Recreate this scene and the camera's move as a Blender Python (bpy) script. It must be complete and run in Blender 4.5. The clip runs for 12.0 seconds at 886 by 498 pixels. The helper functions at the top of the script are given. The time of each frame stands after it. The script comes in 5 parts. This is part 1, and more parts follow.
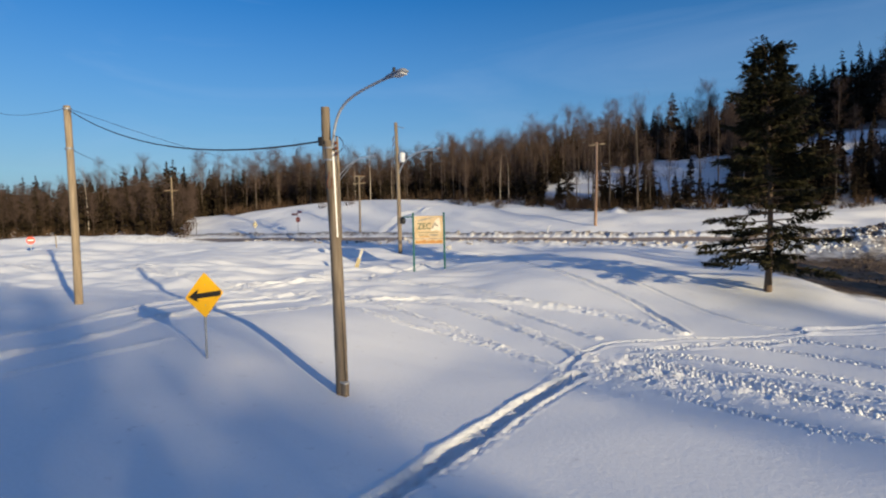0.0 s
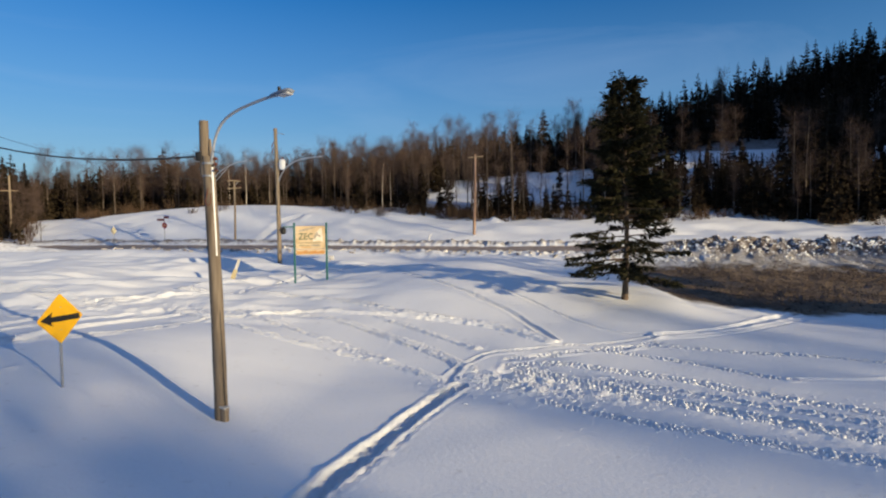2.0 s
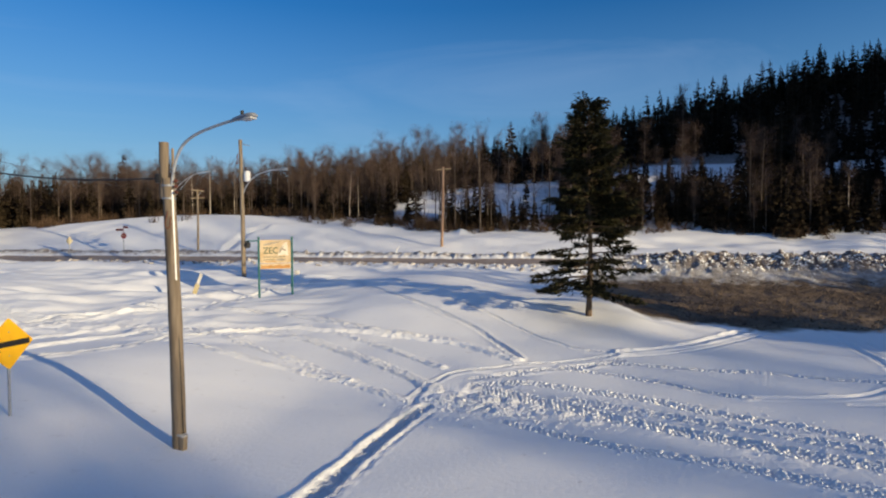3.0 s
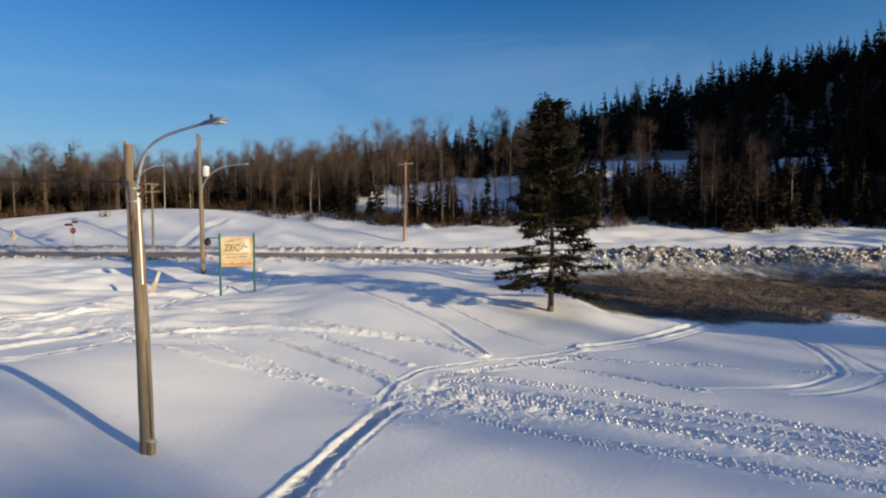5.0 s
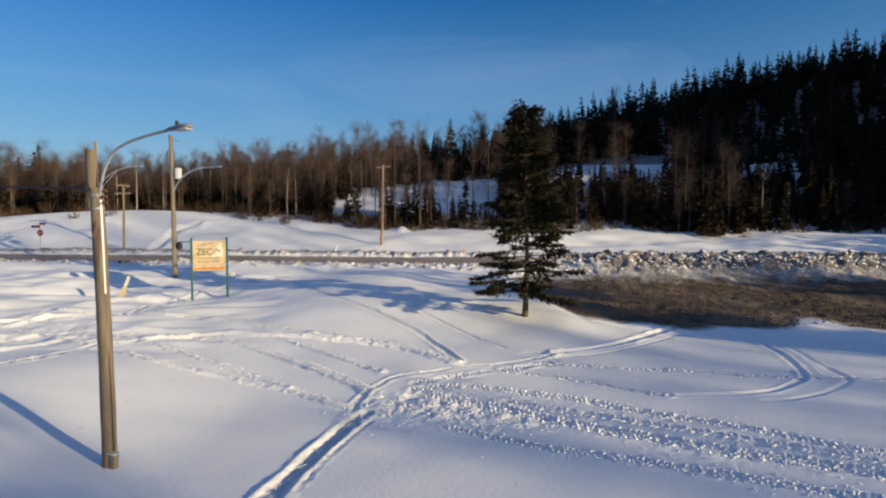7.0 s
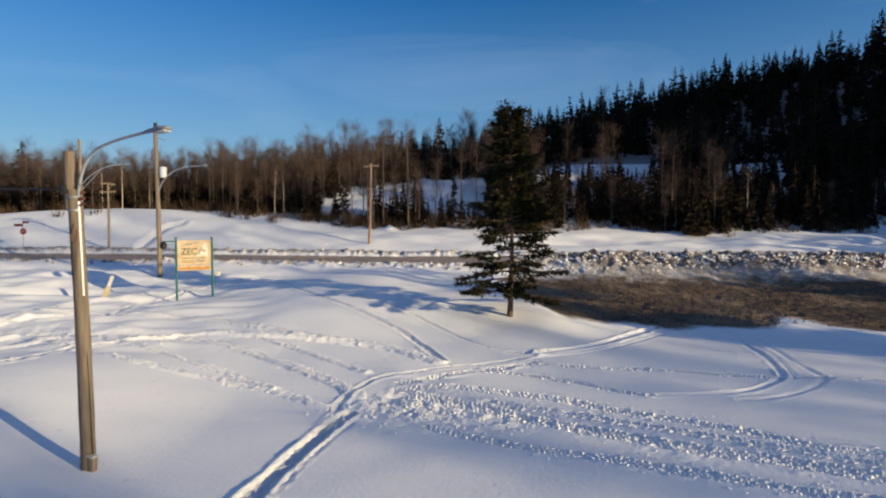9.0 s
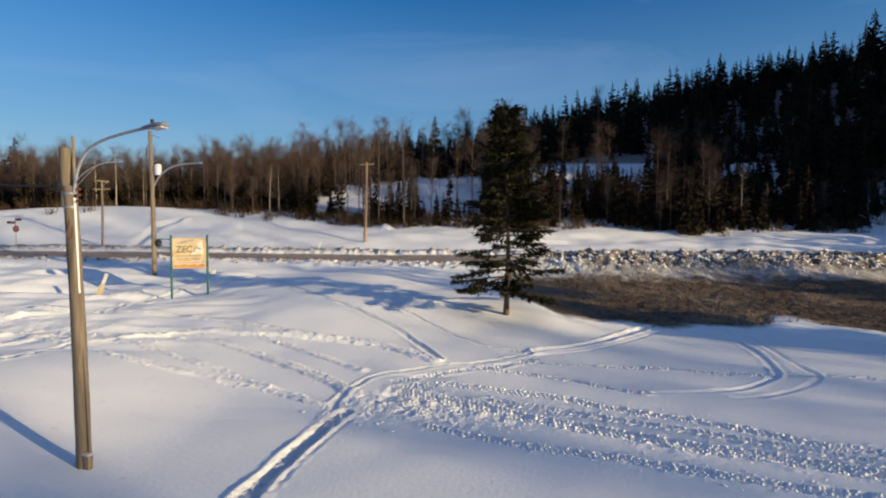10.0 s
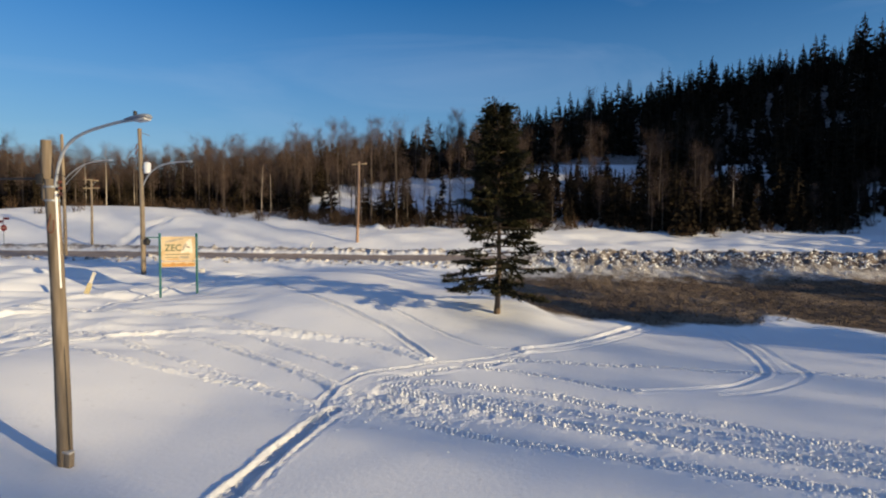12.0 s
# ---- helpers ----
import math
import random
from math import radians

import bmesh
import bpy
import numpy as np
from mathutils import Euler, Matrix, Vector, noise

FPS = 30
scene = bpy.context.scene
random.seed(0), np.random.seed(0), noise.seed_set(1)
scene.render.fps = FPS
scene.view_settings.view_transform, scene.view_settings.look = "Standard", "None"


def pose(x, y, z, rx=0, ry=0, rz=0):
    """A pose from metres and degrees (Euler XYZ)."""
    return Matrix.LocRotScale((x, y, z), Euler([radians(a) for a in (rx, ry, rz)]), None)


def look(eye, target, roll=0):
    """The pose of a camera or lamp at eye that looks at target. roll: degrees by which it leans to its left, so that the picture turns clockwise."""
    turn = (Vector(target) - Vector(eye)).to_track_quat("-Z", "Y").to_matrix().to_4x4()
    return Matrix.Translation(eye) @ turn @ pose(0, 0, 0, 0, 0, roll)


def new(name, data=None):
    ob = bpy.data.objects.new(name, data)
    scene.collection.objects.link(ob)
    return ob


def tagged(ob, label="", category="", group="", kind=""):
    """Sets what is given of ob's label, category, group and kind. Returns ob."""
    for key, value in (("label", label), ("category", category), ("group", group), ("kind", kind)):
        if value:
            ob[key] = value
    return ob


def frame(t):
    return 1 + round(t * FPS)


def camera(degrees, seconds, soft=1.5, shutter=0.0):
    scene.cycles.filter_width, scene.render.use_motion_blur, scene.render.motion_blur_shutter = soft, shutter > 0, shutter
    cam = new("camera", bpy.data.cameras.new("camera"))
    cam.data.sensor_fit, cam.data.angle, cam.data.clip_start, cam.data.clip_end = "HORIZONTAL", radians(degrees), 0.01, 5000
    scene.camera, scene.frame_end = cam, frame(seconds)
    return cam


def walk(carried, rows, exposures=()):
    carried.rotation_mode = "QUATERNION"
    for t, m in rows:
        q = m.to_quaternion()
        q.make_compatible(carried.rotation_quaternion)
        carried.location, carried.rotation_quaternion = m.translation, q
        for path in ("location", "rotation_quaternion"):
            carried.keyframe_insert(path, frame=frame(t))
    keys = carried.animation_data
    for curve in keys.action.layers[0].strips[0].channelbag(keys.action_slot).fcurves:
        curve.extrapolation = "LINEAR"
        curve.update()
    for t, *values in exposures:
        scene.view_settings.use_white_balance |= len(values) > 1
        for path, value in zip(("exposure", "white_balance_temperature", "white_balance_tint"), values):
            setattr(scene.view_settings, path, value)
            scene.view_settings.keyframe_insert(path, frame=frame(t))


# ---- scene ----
cam = camera(76.54, 12.0, soft=2.1)
PATH = [
    (0, (0.115, 0.314, 4.406), (-8.995, 49.402, 1.697), -1.214),
    (0.2, (0.125, 0.307, 4.400), (-5.829, 49.881, 1.748), -1.179),
    (0.5, (0.069, 0.157, 4.435), (-3.757, 49.953, 2.049), -0.887),
    (1, (0.039, -0.011, 4.516), (-1.698, 49.909, 2.298), -0.736),
    (1.5, (-0.002, -0.034, 4.623), (-0.011, 49.911, 2.284), -0.462),
    (2, (0.033, 0.011, 4.777), (1.401, 49.933, 2.347), -0.585),
    (2.5, (0.043, 0.073, 4.931), (2.862, 49.944, 2.704), -0.357),
    (3, (0.118, -0.014, 5.168), (4.299, 49.782, 3.464), -0.246),
    (5, (-0.135, -0.274, 5.432), (7.517, 49.079, 3.049), -0.232),
    (5.5, (-0.164, -0.265, 5.438), (8.104, 48.995, 3.164), -0.121),
    (6, (-0.067, -0.249, 5.483), (8.607, 48.942, 3.260), -0.061),
    (6.5, (0.018, -0.236, 5.550), (9.110, 48.882, 3.350), -0.062),
    (7, (0.066, -0.252, 5.589), (9.550, 48.790, 3.376), 0.002),
    (9, (0.278, -0.370, 5.685), (10.632, 48.489, 3.327), 0.110),
    (9.5, (0.238, -0.369, 5.676), (10.806, 48.442, 3.266), 0.210),
    (10, (0.212, -0.354, 5.662), (11.001, 48.406, 3.199), 0.276),
    (10.5, (0.245, -0.321, 5.578), (11.174, 48.411, 3.169), 0.294),
    (11, (0.295, -0.290, 5.489), (11.345, 48.417, 3.151), 0.325),
    (11.5, (0.327, -0.283, 5.476), (11.535, 48.390, 3.166), 0.410),
    (12, (0.370, -0.283, 5.509), (11.713, 48.357, 3.180), 0.399),
]
walk(cam, [(t, look(e, q, roll)) for t, e, q, roll in PATH], exposures=((0, 0.5, 6220, 10), (3, 0.5, 6340, 10), (7, 0.51, 6470, 10), (12, 0.54, 6620, 10)))

# ---- light: a low winter sun behind the camera, clear sky ----
SUN_EL, SUN_AZ = radians(10.5), radians(-43.0)      # azimuth from +x, anticlockwise
sun_way = Vector((math.cos(SUN_EL) * math.cos(SUN_AZ), math.cos(SUN_EL) * math.sin(SUN_AZ), math.sin(SUN_EL)))
sun_lamp = bpy.data.lights.new("sun", "SUN")
sun_lamp.energy, sun_lamp.angle, sun_lamp.color = 4.6, radians(0.62), (1.0, 0.80, 0.48)
new("sun", sun_lamp).matrix_world = look(sun_way * 100, (0, 0, 0))

world = bpy.data.worlds.new("winter_sky")
scene.world = world
world.use_nodes = True
wt = world.node_tree
sky = wt.nodes.new("ShaderNodeTexSky")
sky.sky_type, sky.sun_disc = "NISHITA", False
sky.sun_elevation, sky.sun_rotation = SUN_EL, math.pi / 2 - SUN_AZ
sky.air_density, sky.dust_density, sky.ozone_density = 1.0, 0.3, 2.5
background = wt.nodes["Background"]
background.inputs["Strength"].default_value = 0.13
# thin cirrus streaks
coord = wt.nodes.new("ShaderNodeTexCoord")
stretch = wt.nodes.new("ShaderNodeMapping")
stretch.inputs["Rotation"].default_value = (0.0, radians(22), radians(18))
stretch.inputs["Scale"].default_value = (0.9, 2.2, 5.5)
wisps = wt.nodes.new("ShaderNodeTexNoise")
wisps.inputs["Scale"].default_value, wisps.inputs["Detail"].default_value, wisps.inputs["Roughness"].default_value = 1.3, 7.0, 0.58
wisps.inputs["Distortion"].default_value = 0.7
amount = wt.nodes.new("ShaderNodeMapRange")
amount.inputs["From Min"].default_value, amount.inputs["From Max"].default_value = 0.5, 0.85
amount.inputs["To Max"].default_value = 0.22
veil = wt.nodes.new("ShaderNodeMix")
veil.data_type = "RGBA"
veil.inputs["B"].default_value = (2.6, 3.3, 4.4, 1)
wt.links.new(coord.outputs["Generated"], stretch.inputs["Vector"])
wt.links.new(stretch.outputs["Vector"], wisps.inputs["Vector"])
wt.links.new(wisps.outputs["Fac"], amount.inputs["Value"])
wt.links.new(amount.outputs["Result"], veil.inputs["Factor"])
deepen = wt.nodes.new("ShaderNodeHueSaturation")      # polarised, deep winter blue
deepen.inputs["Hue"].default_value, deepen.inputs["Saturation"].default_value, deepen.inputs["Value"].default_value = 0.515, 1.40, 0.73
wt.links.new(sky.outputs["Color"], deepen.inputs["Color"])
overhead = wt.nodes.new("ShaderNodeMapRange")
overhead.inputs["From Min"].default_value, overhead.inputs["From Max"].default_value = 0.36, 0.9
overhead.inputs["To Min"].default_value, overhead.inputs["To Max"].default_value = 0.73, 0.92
paler = wt.nodes.new("ShaderNodeMapRange")
paler.inputs["From Min"].default_value, paler.inputs["From Max"].default_value = 0.36, 0.75
paler.inputs["To Min"].default_value, paler.inputs["To Max"].default_value = 1.40, 1.0
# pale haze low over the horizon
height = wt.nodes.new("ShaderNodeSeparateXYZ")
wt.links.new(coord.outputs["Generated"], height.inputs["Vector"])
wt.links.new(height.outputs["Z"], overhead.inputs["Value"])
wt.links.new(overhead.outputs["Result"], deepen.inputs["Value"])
wt.links.new(height.outputs["Z"], paler.inputs["Value"])
wt.links.new(paler.outputs["Result"], deepen.inputs["Saturation"])
low = wt.nodes.new("ShaderNodeMapRange")
low.inputs["From Min"].default_value, low.inputs["From Max"].default_value = 0.0, 0.37
low.inputs["To Min"].default_value, low.inputs["To Max"].default_value = 0.8, 0.0
wt.links.new(height.outputs["Z"], low.inputs["Value"])
haze = wt.nodes.new("ShaderNodeMix")
haze.data_type = "RGBA"
haze.inputs["B"].default_value = (0.80, 1.68, 2.95, 1)
wt.links.new(low.outputs["Result"], haze.inputs["Factor"])
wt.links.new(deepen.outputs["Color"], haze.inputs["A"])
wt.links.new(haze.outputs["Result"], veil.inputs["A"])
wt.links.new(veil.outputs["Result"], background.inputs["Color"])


# ---- materials ----
def mat(name, a, b, scale=4.0, rough=0.8, metal=0.0, bump=0.0, bump_scale=30.0, stretch=(1, 1, 1), spec=0.3, dark=None, dark_scale=1.2, per_object=0.0):
    """A surface that varies from colour a to b at one scale, with stains of colour dark at a larger one, and fine relief."""
    m = bpy.data.materials.new(name)
    m.use_nodes = True
    t = m.node_tree
    bsdf = t.nodes["Principled BSDF"]
    c = t.nodes.new("ShaderNodeTexCoord")
    mp = t.nodes.new("ShaderNodeMapping")
    mp.inputs["Scale"].default_value = stretch
    t.links.new(c.outputs["Object"], mp.inputs["Vector"])
    n = t.nodes.new("ShaderNodeTexNoise")
    n.inputs["Scale"].default_value, n.inputs["Detail"].default_value = scale, 6.0
    t.links.new(mp.outputs["Vector"], n.inputs["Vector"])
    ramp = t.nodes.new("ShaderNodeMapRange")
    ramp.inputs["From Min"].default_value, ramp.inputs["From Max"].default_value = 0.3, 0.7
    t.links.new(n.outputs["Fac"], ramp.inputs["Value"])
    mix = t.nodes.new("ShaderNodeMix")
    mix.data_type = "RGBA"
    mix.inputs["A"].default_value, mix.inputs["B"].default_value = (*a, 1), (*b, 1)
    t.links.new(ramp.outputs["Result"], mix.inputs["Factor"])
    out = mix.outputs["Result"]
    if dark:
        n2 = t.nodes.new("ShaderNodeTexNoise")
        n2.inputs["Scale"].default_value, n2.inputs["Detail"].default_value = dark_scale, 4.0
        t.links.new(mp.outputs["Vector"], n2.inputs["Vector"])
        r2 = t.nodes.new("ShaderNodeMapRange")
        r2.inputs["From Min"].default_value, r2.inputs["From Max"].default_value = 0.52, 0.75
        t.links.new(n2.outputs["Fac"], r2.inputs["Value"])
        m2 = t.nodes.new("ShaderNodeMix")
        m2.data_type = "RGBA"
        m2.inputs["B"].default_value = (*dark, 1)
        t.links.new(out, m2.inputs["A"])
        t.links.new(r2.outputs["Result"], m2.inputs["Factor"])
        out = m2.outputs["Result"]
    if per_object:
        info = t.nodes.new("ShaderNodeNewGeometry")
        hsv = t.nodes.new("ShaderNodeHueSaturation")
        r3 = t.nodes.new("ShaderNodeMapRange")
        r3.inputs["To Min"].default_value, r3.inputs["To Max"].default_value = 1 - per_object, 1 + per_object
        t.links.new(info.outputs["Random Per Island"], r3.inputs["Value"])
        t.links.new(r3.outputs["Result"], hsv.inputs["Value"])
        t.links.new(out, hsv.inputs["Color"])
        out = hsv.outputs["Color"]
    t.links.new(out, bsdf.inputs["Base Color"])
    bsdf.inputs["Roughness"].default_value, bsdf.inputs["Metallic"].default_value = rough, metal
    bsdf.inputs["Specular IOR Level"].default_value = spec
    if bump:
        n3 = t.nodes.new("ShaderNodeTexNoise")
        n3.inputs["Scale"].default_value, n3.inputs["Detail"].default_value = bump_scale, 5.0
        t.links.new(mp.outputs["Vector"], n3.inputs["Vector"])
        bp = t.nodes.new("ShaderNodeBump")
        bp.inputs["Strength"].default_value, bp.inputs["Distance"].default_value = bump, 0.02
        t.links.new(n3.outputs["Fac"], bp.inputs["Height"])
        t.links.new(bp.outputs["Normal"], bsdf.inputs["Normal"])
    return m


M_POLE = mat("weathered_pole_wood", (0.20, 0.155, 0.105), (0.33, 0.26, 0.18), 11, 0.85, bump=0.7, bump_scale=16, stretch=(1, 1, 0.10), dark=(0.11, 0.082, 0.058), dark_scale=5)
M_LAMPPOLE = mat("grey_brown_lamp_pole_wood", (0.13, 0.103, 0.078), (0.23, 0.187, 0.142), 11, 0.88, bump=0.8, bump_scale=16, stretch=(1, 1, 0.08), dark=(0.085, 0.066, 0.05), dark_scale=5, spec=0.08)
M_POLE_NEW = mat("reddish_pole_wood", (0.27, 0.165, 0.11), (0.37, 0.25, 0.18), 6, 0.85, bump=0.4, bump_scale=14, stretch=(1, 1, 0.12))
M_STEEL = mat("galvanised_steel", (0.27, 0.29, 0.33), (0.38, 0.40, 0.43), 12, 0.5, 0.3, bump=0.05)
M_HEAD = mat("lamp_head_paint", (0.17, 0.19, 0.23), (0.24, 0.26, 0.30), 10, 0.5, 0.3, bump=0.05)
M_PVC = mat("white_riser_cover", (0.74, 0.74, 0.74), (0.82, 0.82, 0.80), 3, 0.45, bump=0.03)
M_BLACK = mat("black_plastic", (0.010, 0.010, 0.012), (0.02, 0.02, 0.022), 9, 0.5)
M_WIRE = mat("cable_sheath", (0.012, 0.012, 0.014), (0.025, 0.025, 0.03), 9, 0.6)
M_GREYBOX = mat("grey_enamel", (0.34, 0.34, 0.34), (0.44, 0.43, 0.42), 5, 0.45, bump=0.04)
M_CERAMIC = mat("brown_porcelain", (0.10, 0.04, 0.025), (0.15, 0.06, 0.04), 5, 0.25)
M_LENS = mat("lamp_lens", (0.30, 0.31, 0.34), (0.40, 0.41, 0.43), 8, 0.2)
M_YELLOW = mat("yellow_sign_face", (0.80, 0.42, 0.006), (0.86, 0.47, 0.01), 2, 0.5, dark=(0.70, 0.36, 0.01))
M_ARROW = mat("black_sign_paint", (0.010, 0.010, 0.010), (0.02, 0.02, 0.02), 6, 0.5)
M_GREEN = mat("green_post_paint", (0.010, 0.075, 0.078), (0.016, 0.105, 0.105), 7, 0.55, dark=(0.01, 0.09, 0.08))
M_BOARD = mat("cream_sign_board", (0.46, 0.35, 0.215), (0.54, 0.42, 0.27), 2.0, 0.7, bump=0.1, dark=(0.42, 0.28, 0.13), dark_scale=1.6)
M_FADED = mat("faded_yellow_sign", (0.55, 0.47, 0.28), (0.66, 0.58, 0.40), 4, 0.6)
M_FADEDGREY = mat("faded_grey_board", (0.34, 0.33, 0.31), (0.46, 0.45, 0.43), 4, 0.7)
M_PEAK = mat("pale_mountain_paint", (0.60, 0.53, 0.42), (0.70, 0.64, 0.54), 4, 0.7)
M_LETTER = mat("green_lettering", (0.10, 0.12, 0.07), (0.15, 0.165, 0.10), 9, 0.6)
M_OCHRE = mat("ochre_landscape_band", (0.36, 0.16, 0.04), (0.46, 0.25, 0.09), 5, 0.7, dark=(0.28, 0.20, 0.08), dark_scale=4)
M_GREYPAINT = mat("pale_grey_emblem", (0.22, 0.20, 0.16), (0.36, 0.32, 0.26), 4, 0.7)
M_RED = mat("red_sign_face", (0.12, 0.012, 0.02), (0.17, 0.016, 0.026), 5, 0.5)
M_MAROON = mat("maroon_name_plate", (0.055, 0.008, 0.016), (0.085, 0.012, 0.022), 5, 0.5)
M_ORANGE = mat("red_orange_sign_face", (0.72, 0.05, 0.03), (0.78, 0.08, 0.05), 5, 0.5)
M_WHITE = mat("white_sign_paint", (0.74, 0.74, 0.72), (0.8, 0.8, 0.78), 4, 0.5)
M_PALEYELLOW = mat("pale_yellow_marker", (0.27, 0.225, 0.12), (0.36, 0.30, 0.17), 4, 0.6, dark=(0.5, 0.48, 0.42), dark_scale=2)
M_DARKBARK = mat("dark_conifer_bark", (0.035, 0.025, 0.018), (0.065, 0.047, 0.034), 5, 0.9, spec=0.1)
M_BARK = mat("spruce_bark", (0.085, 0.058, 0.04), (0.14, 0.10, 0.07), 9, 0.9, bump=0.5, bump_scale=22, stretch=(1, 1, 0.4))
M_NEEDLE = mat("spruce_needles", (0.012, 0.013, 0.005), (0.030, 0.026, 0.010), 1.6, 0.75, spec=0.15, per_object=0.45)
M_WOODNEEDLE = mat("woodland_conifer_foliage", (0.011, 0.0085, 0.005), (0.025, 0.0175, 0.010), 0.12, 0.85, spec=0.1, per_object=0.4)
M_BIRCH = mat("pale_birch_bark", (0.075, 0.06, 0.047), (0.165, 0.13, 0.105), 2.2, 0.85, spec=0.15, dark=(0.06, 0.045, 0.035), dark_scale=2)
M_PALEBIRCH = mat("white_birch_bark", (0.34, 0.29, 0.24), (0.5, 0.44, 0.38), 2.2, 0.8, spec=0.15, dark=(0.10, 0.08, 0.06), dark_scale=2)
M_TWIG = mat("bare_twigs", (0.054, 0.037, 0.030), (0.105, 0.073, 0.060), 0.4, 0.9, spec=0.1, per_object=0.3)
M_BRUSH = mat("russet_brush", (0.05, 0.032, 0.020), (0.10, 0.064, 0.04), 0.8, 0.9, spec=0.1, per_object=0.3)


def ground_material():
    """Snow, with dirt and asphalt where the ground's own masks say so."""
    m = bpy.data.materials.new("snow_ground")
    m.use_nodes = True
    t = m.node_tree
    bsdf = t.nodes["Principled BSDF"]
    geo = t.nodes.new("ShaderNodeTexCoord")

    def noise_node(scale, detail=5.0, rough=0.55):
        n = t.nodes.new("ShaderNodeTexNoise")
        n.inputs["Scale"].default_value, n.inputs["Detail"].default_value, n.inputs["Roughness"].default_value = scale, detail, rough
        t.links.new(geo.outputs["Object"], n.inputs["Vector"])
        return n.outputs["Fac"]

    def mix(fac, a, b):
        n = t.nodes.new("ShaderNodeMix")
        n.data_type = "RGBA"
        for key, v in (("A", a), ("B", b), ("Factor", fac)):
            if isinstance(v, tuple):
                n.inputs[key].default_value = (*v, 1)
            else:
                t.links.new(v, n.inputs[key])
        return n.outputs["Result"]

    def remap(v, lo, hi, to=1.0):
        n = t.nodes.new("ShaderNodeMapRange")
        n.inputs["From Min"].default_value, n.inputs["From Max"].default_value, n.inputs["To Max"].default_value = lo, hi, to
        t.links.new(v, n.inputs["Value"])
        return n.outputs["Result"]

    def mask(name):
        n = t.nodes.new("ShaderNodeAttribute")
        n.attribute_name = name
        return n.outputs["Fac"]

    def add(a, b, k):
        n = t.nodes.new("ShaderNodeMath")
        n.operation = "MULTIPLY_ADD"
        t.links.new(b, n.inputs[0])
        n.inputs[1].default_value = k
        t.links.new(a, n.inputs[2])
        return n.outputs[0]

    snow = mix(remap(noise_node(0.35), 0.3, 0.7), (0.86, 0.87, 0.885), (0.90, 0.908, 0.92))
    snow = mix(remap(noise_node(14.0), 0.35, 0.75, 0.25), snow, (0.81, 0.82, 0.835))
    soil = mix(remap(noise_node(1.1, 6.0, 0.65), 0.36, 0.64), (0.07, 0.047, 0.031), (0.145, 0.10, 0.066))
    soil = mix(remap(noise_node(5.0, 6.0, 0.7), 0.52, 0.68), soil, (0.025, 0.018, 0.013))
    soil = mix(remap(noise_node(0.22, 5.0, 0.65), 0.47, 0.62, 0.75), soil, (0.26, 0.19, 0.128))
    soil = mix(remap(noise_node(8.0, 6.0, 0.75), 0.57, 0.66), soil, (0.03, 0.022, 0.016))
    soil = mix(remap(noise_node(9.0, 6.0, 0.85), 0.57, 0.66, 0.55), soil, (0.34, 0.28, 0.21))
    dirt = add(mask("dirt"), noise_node(0.9, 7.0, 0.7), 0.9)
    col = mix(remap(dirt, 0.80, 1.25), snow, soil)
    # dirty snow; the mask also carries shade painted on the ridge's right
    grime_shade = add(mask("grime_shade"), noise_node(2.6, 6.0, 0.65), 1.0)
    col = mix(remap(grime_shade, 0.62, 1.0, 0.85), col, (0.35, 0.325, 0.315))
    col = mix(remap(grime_shade, 0.86, 1.12, 0.95), col, (0.115, 0.088, 0.076))
    road = mix(remap(noise_node(0.8, 6.0, 0.7), 0.35, 0.7), (0.27, 0.21, 0.17), (0.42, 0.345, 0.29))
    col = mix(remap(mask("road"), 0.35, 0.65), col, road)
    t.links.new(col, bsdf.inputs["Base Color"])
    bsdf.inputs["Roughness"].default_value = 0.75
    bsdf.inputs["Specular IOR Level"].default_value = 0.25
    h1 = t.nodes.new("ShaderNodeBump")
    h1.inputs["Strength"].default_value, h1.inputs["Distance"].default_value = 0.32, 0.03
    t.links.new(noise_node(7.0, 6.0, 0.6), h1.inputs["Height"])
    h2 = t.nodes.new("ShaderNodeBump")
    h2.inputs["Distance"].default_value = 0.13
    t.links.new(remap(dirt, 0.75, 1.05), h2.inputs["Strength"])
    t.links.new(noise_node(7.0, 7.0, 0.75), h2.inputs["Height"])
    t.links.new(h1.outputs["Normal"], h2.inputs["Normal"])
    h3 = t.nodes.new("ShaderNodeBump")          # churned snow in the tracks
    h3.inputs["Distance"].default_value = 0.075
    t.links.new(remap(mask("churned"), 0.0, 1.0), h3.inputs["Strength"])
    t.links.new(noise_node(8.5, 5.0, 0.72), h3.inputs["Height"])
    t.links.new(h2.outputs["Normal"], h3.inputs["Normal"])
    t.links.new(h3.outputs["Normal"], bsdf.inputs["Normal"])
    return m


# ---- mesh tools ----
def link_part(name, mesh, material, parent=None, label=""):
    mesh.materials.clear()
    mesh.materials.append(material)
    ob = new(name, mesh)
    ob.parent = parent
    if label:
        tagged(ob, label)
    return ob


def part(name, bm, material, parent=None, label="", smooth=True):
    """Links a bmesh as one mesh object under a thing or a part."""
    mesh = bpy.data.meshes.new(name)
    bm.normal_update()
    bm.to_mesh(mesh)
    bm.free()
    if smooth:
        mesh.polygons.foreach_set("use_smooth", [True] * len(mesh.polygons))
        mesh.set_sharp_from_angle(angle=radians(38))
    return link_part(name, mesh, material, parent, label)


def thing(name, label, category, place=(0, 0, 0), group="", turn=0.0):
    ob = tagged(new(name), label, category, group)
    ob.empty_display_size = 0.2
    ob.matrix_basis = pose(*place, 0, 0, turn)
    return ob


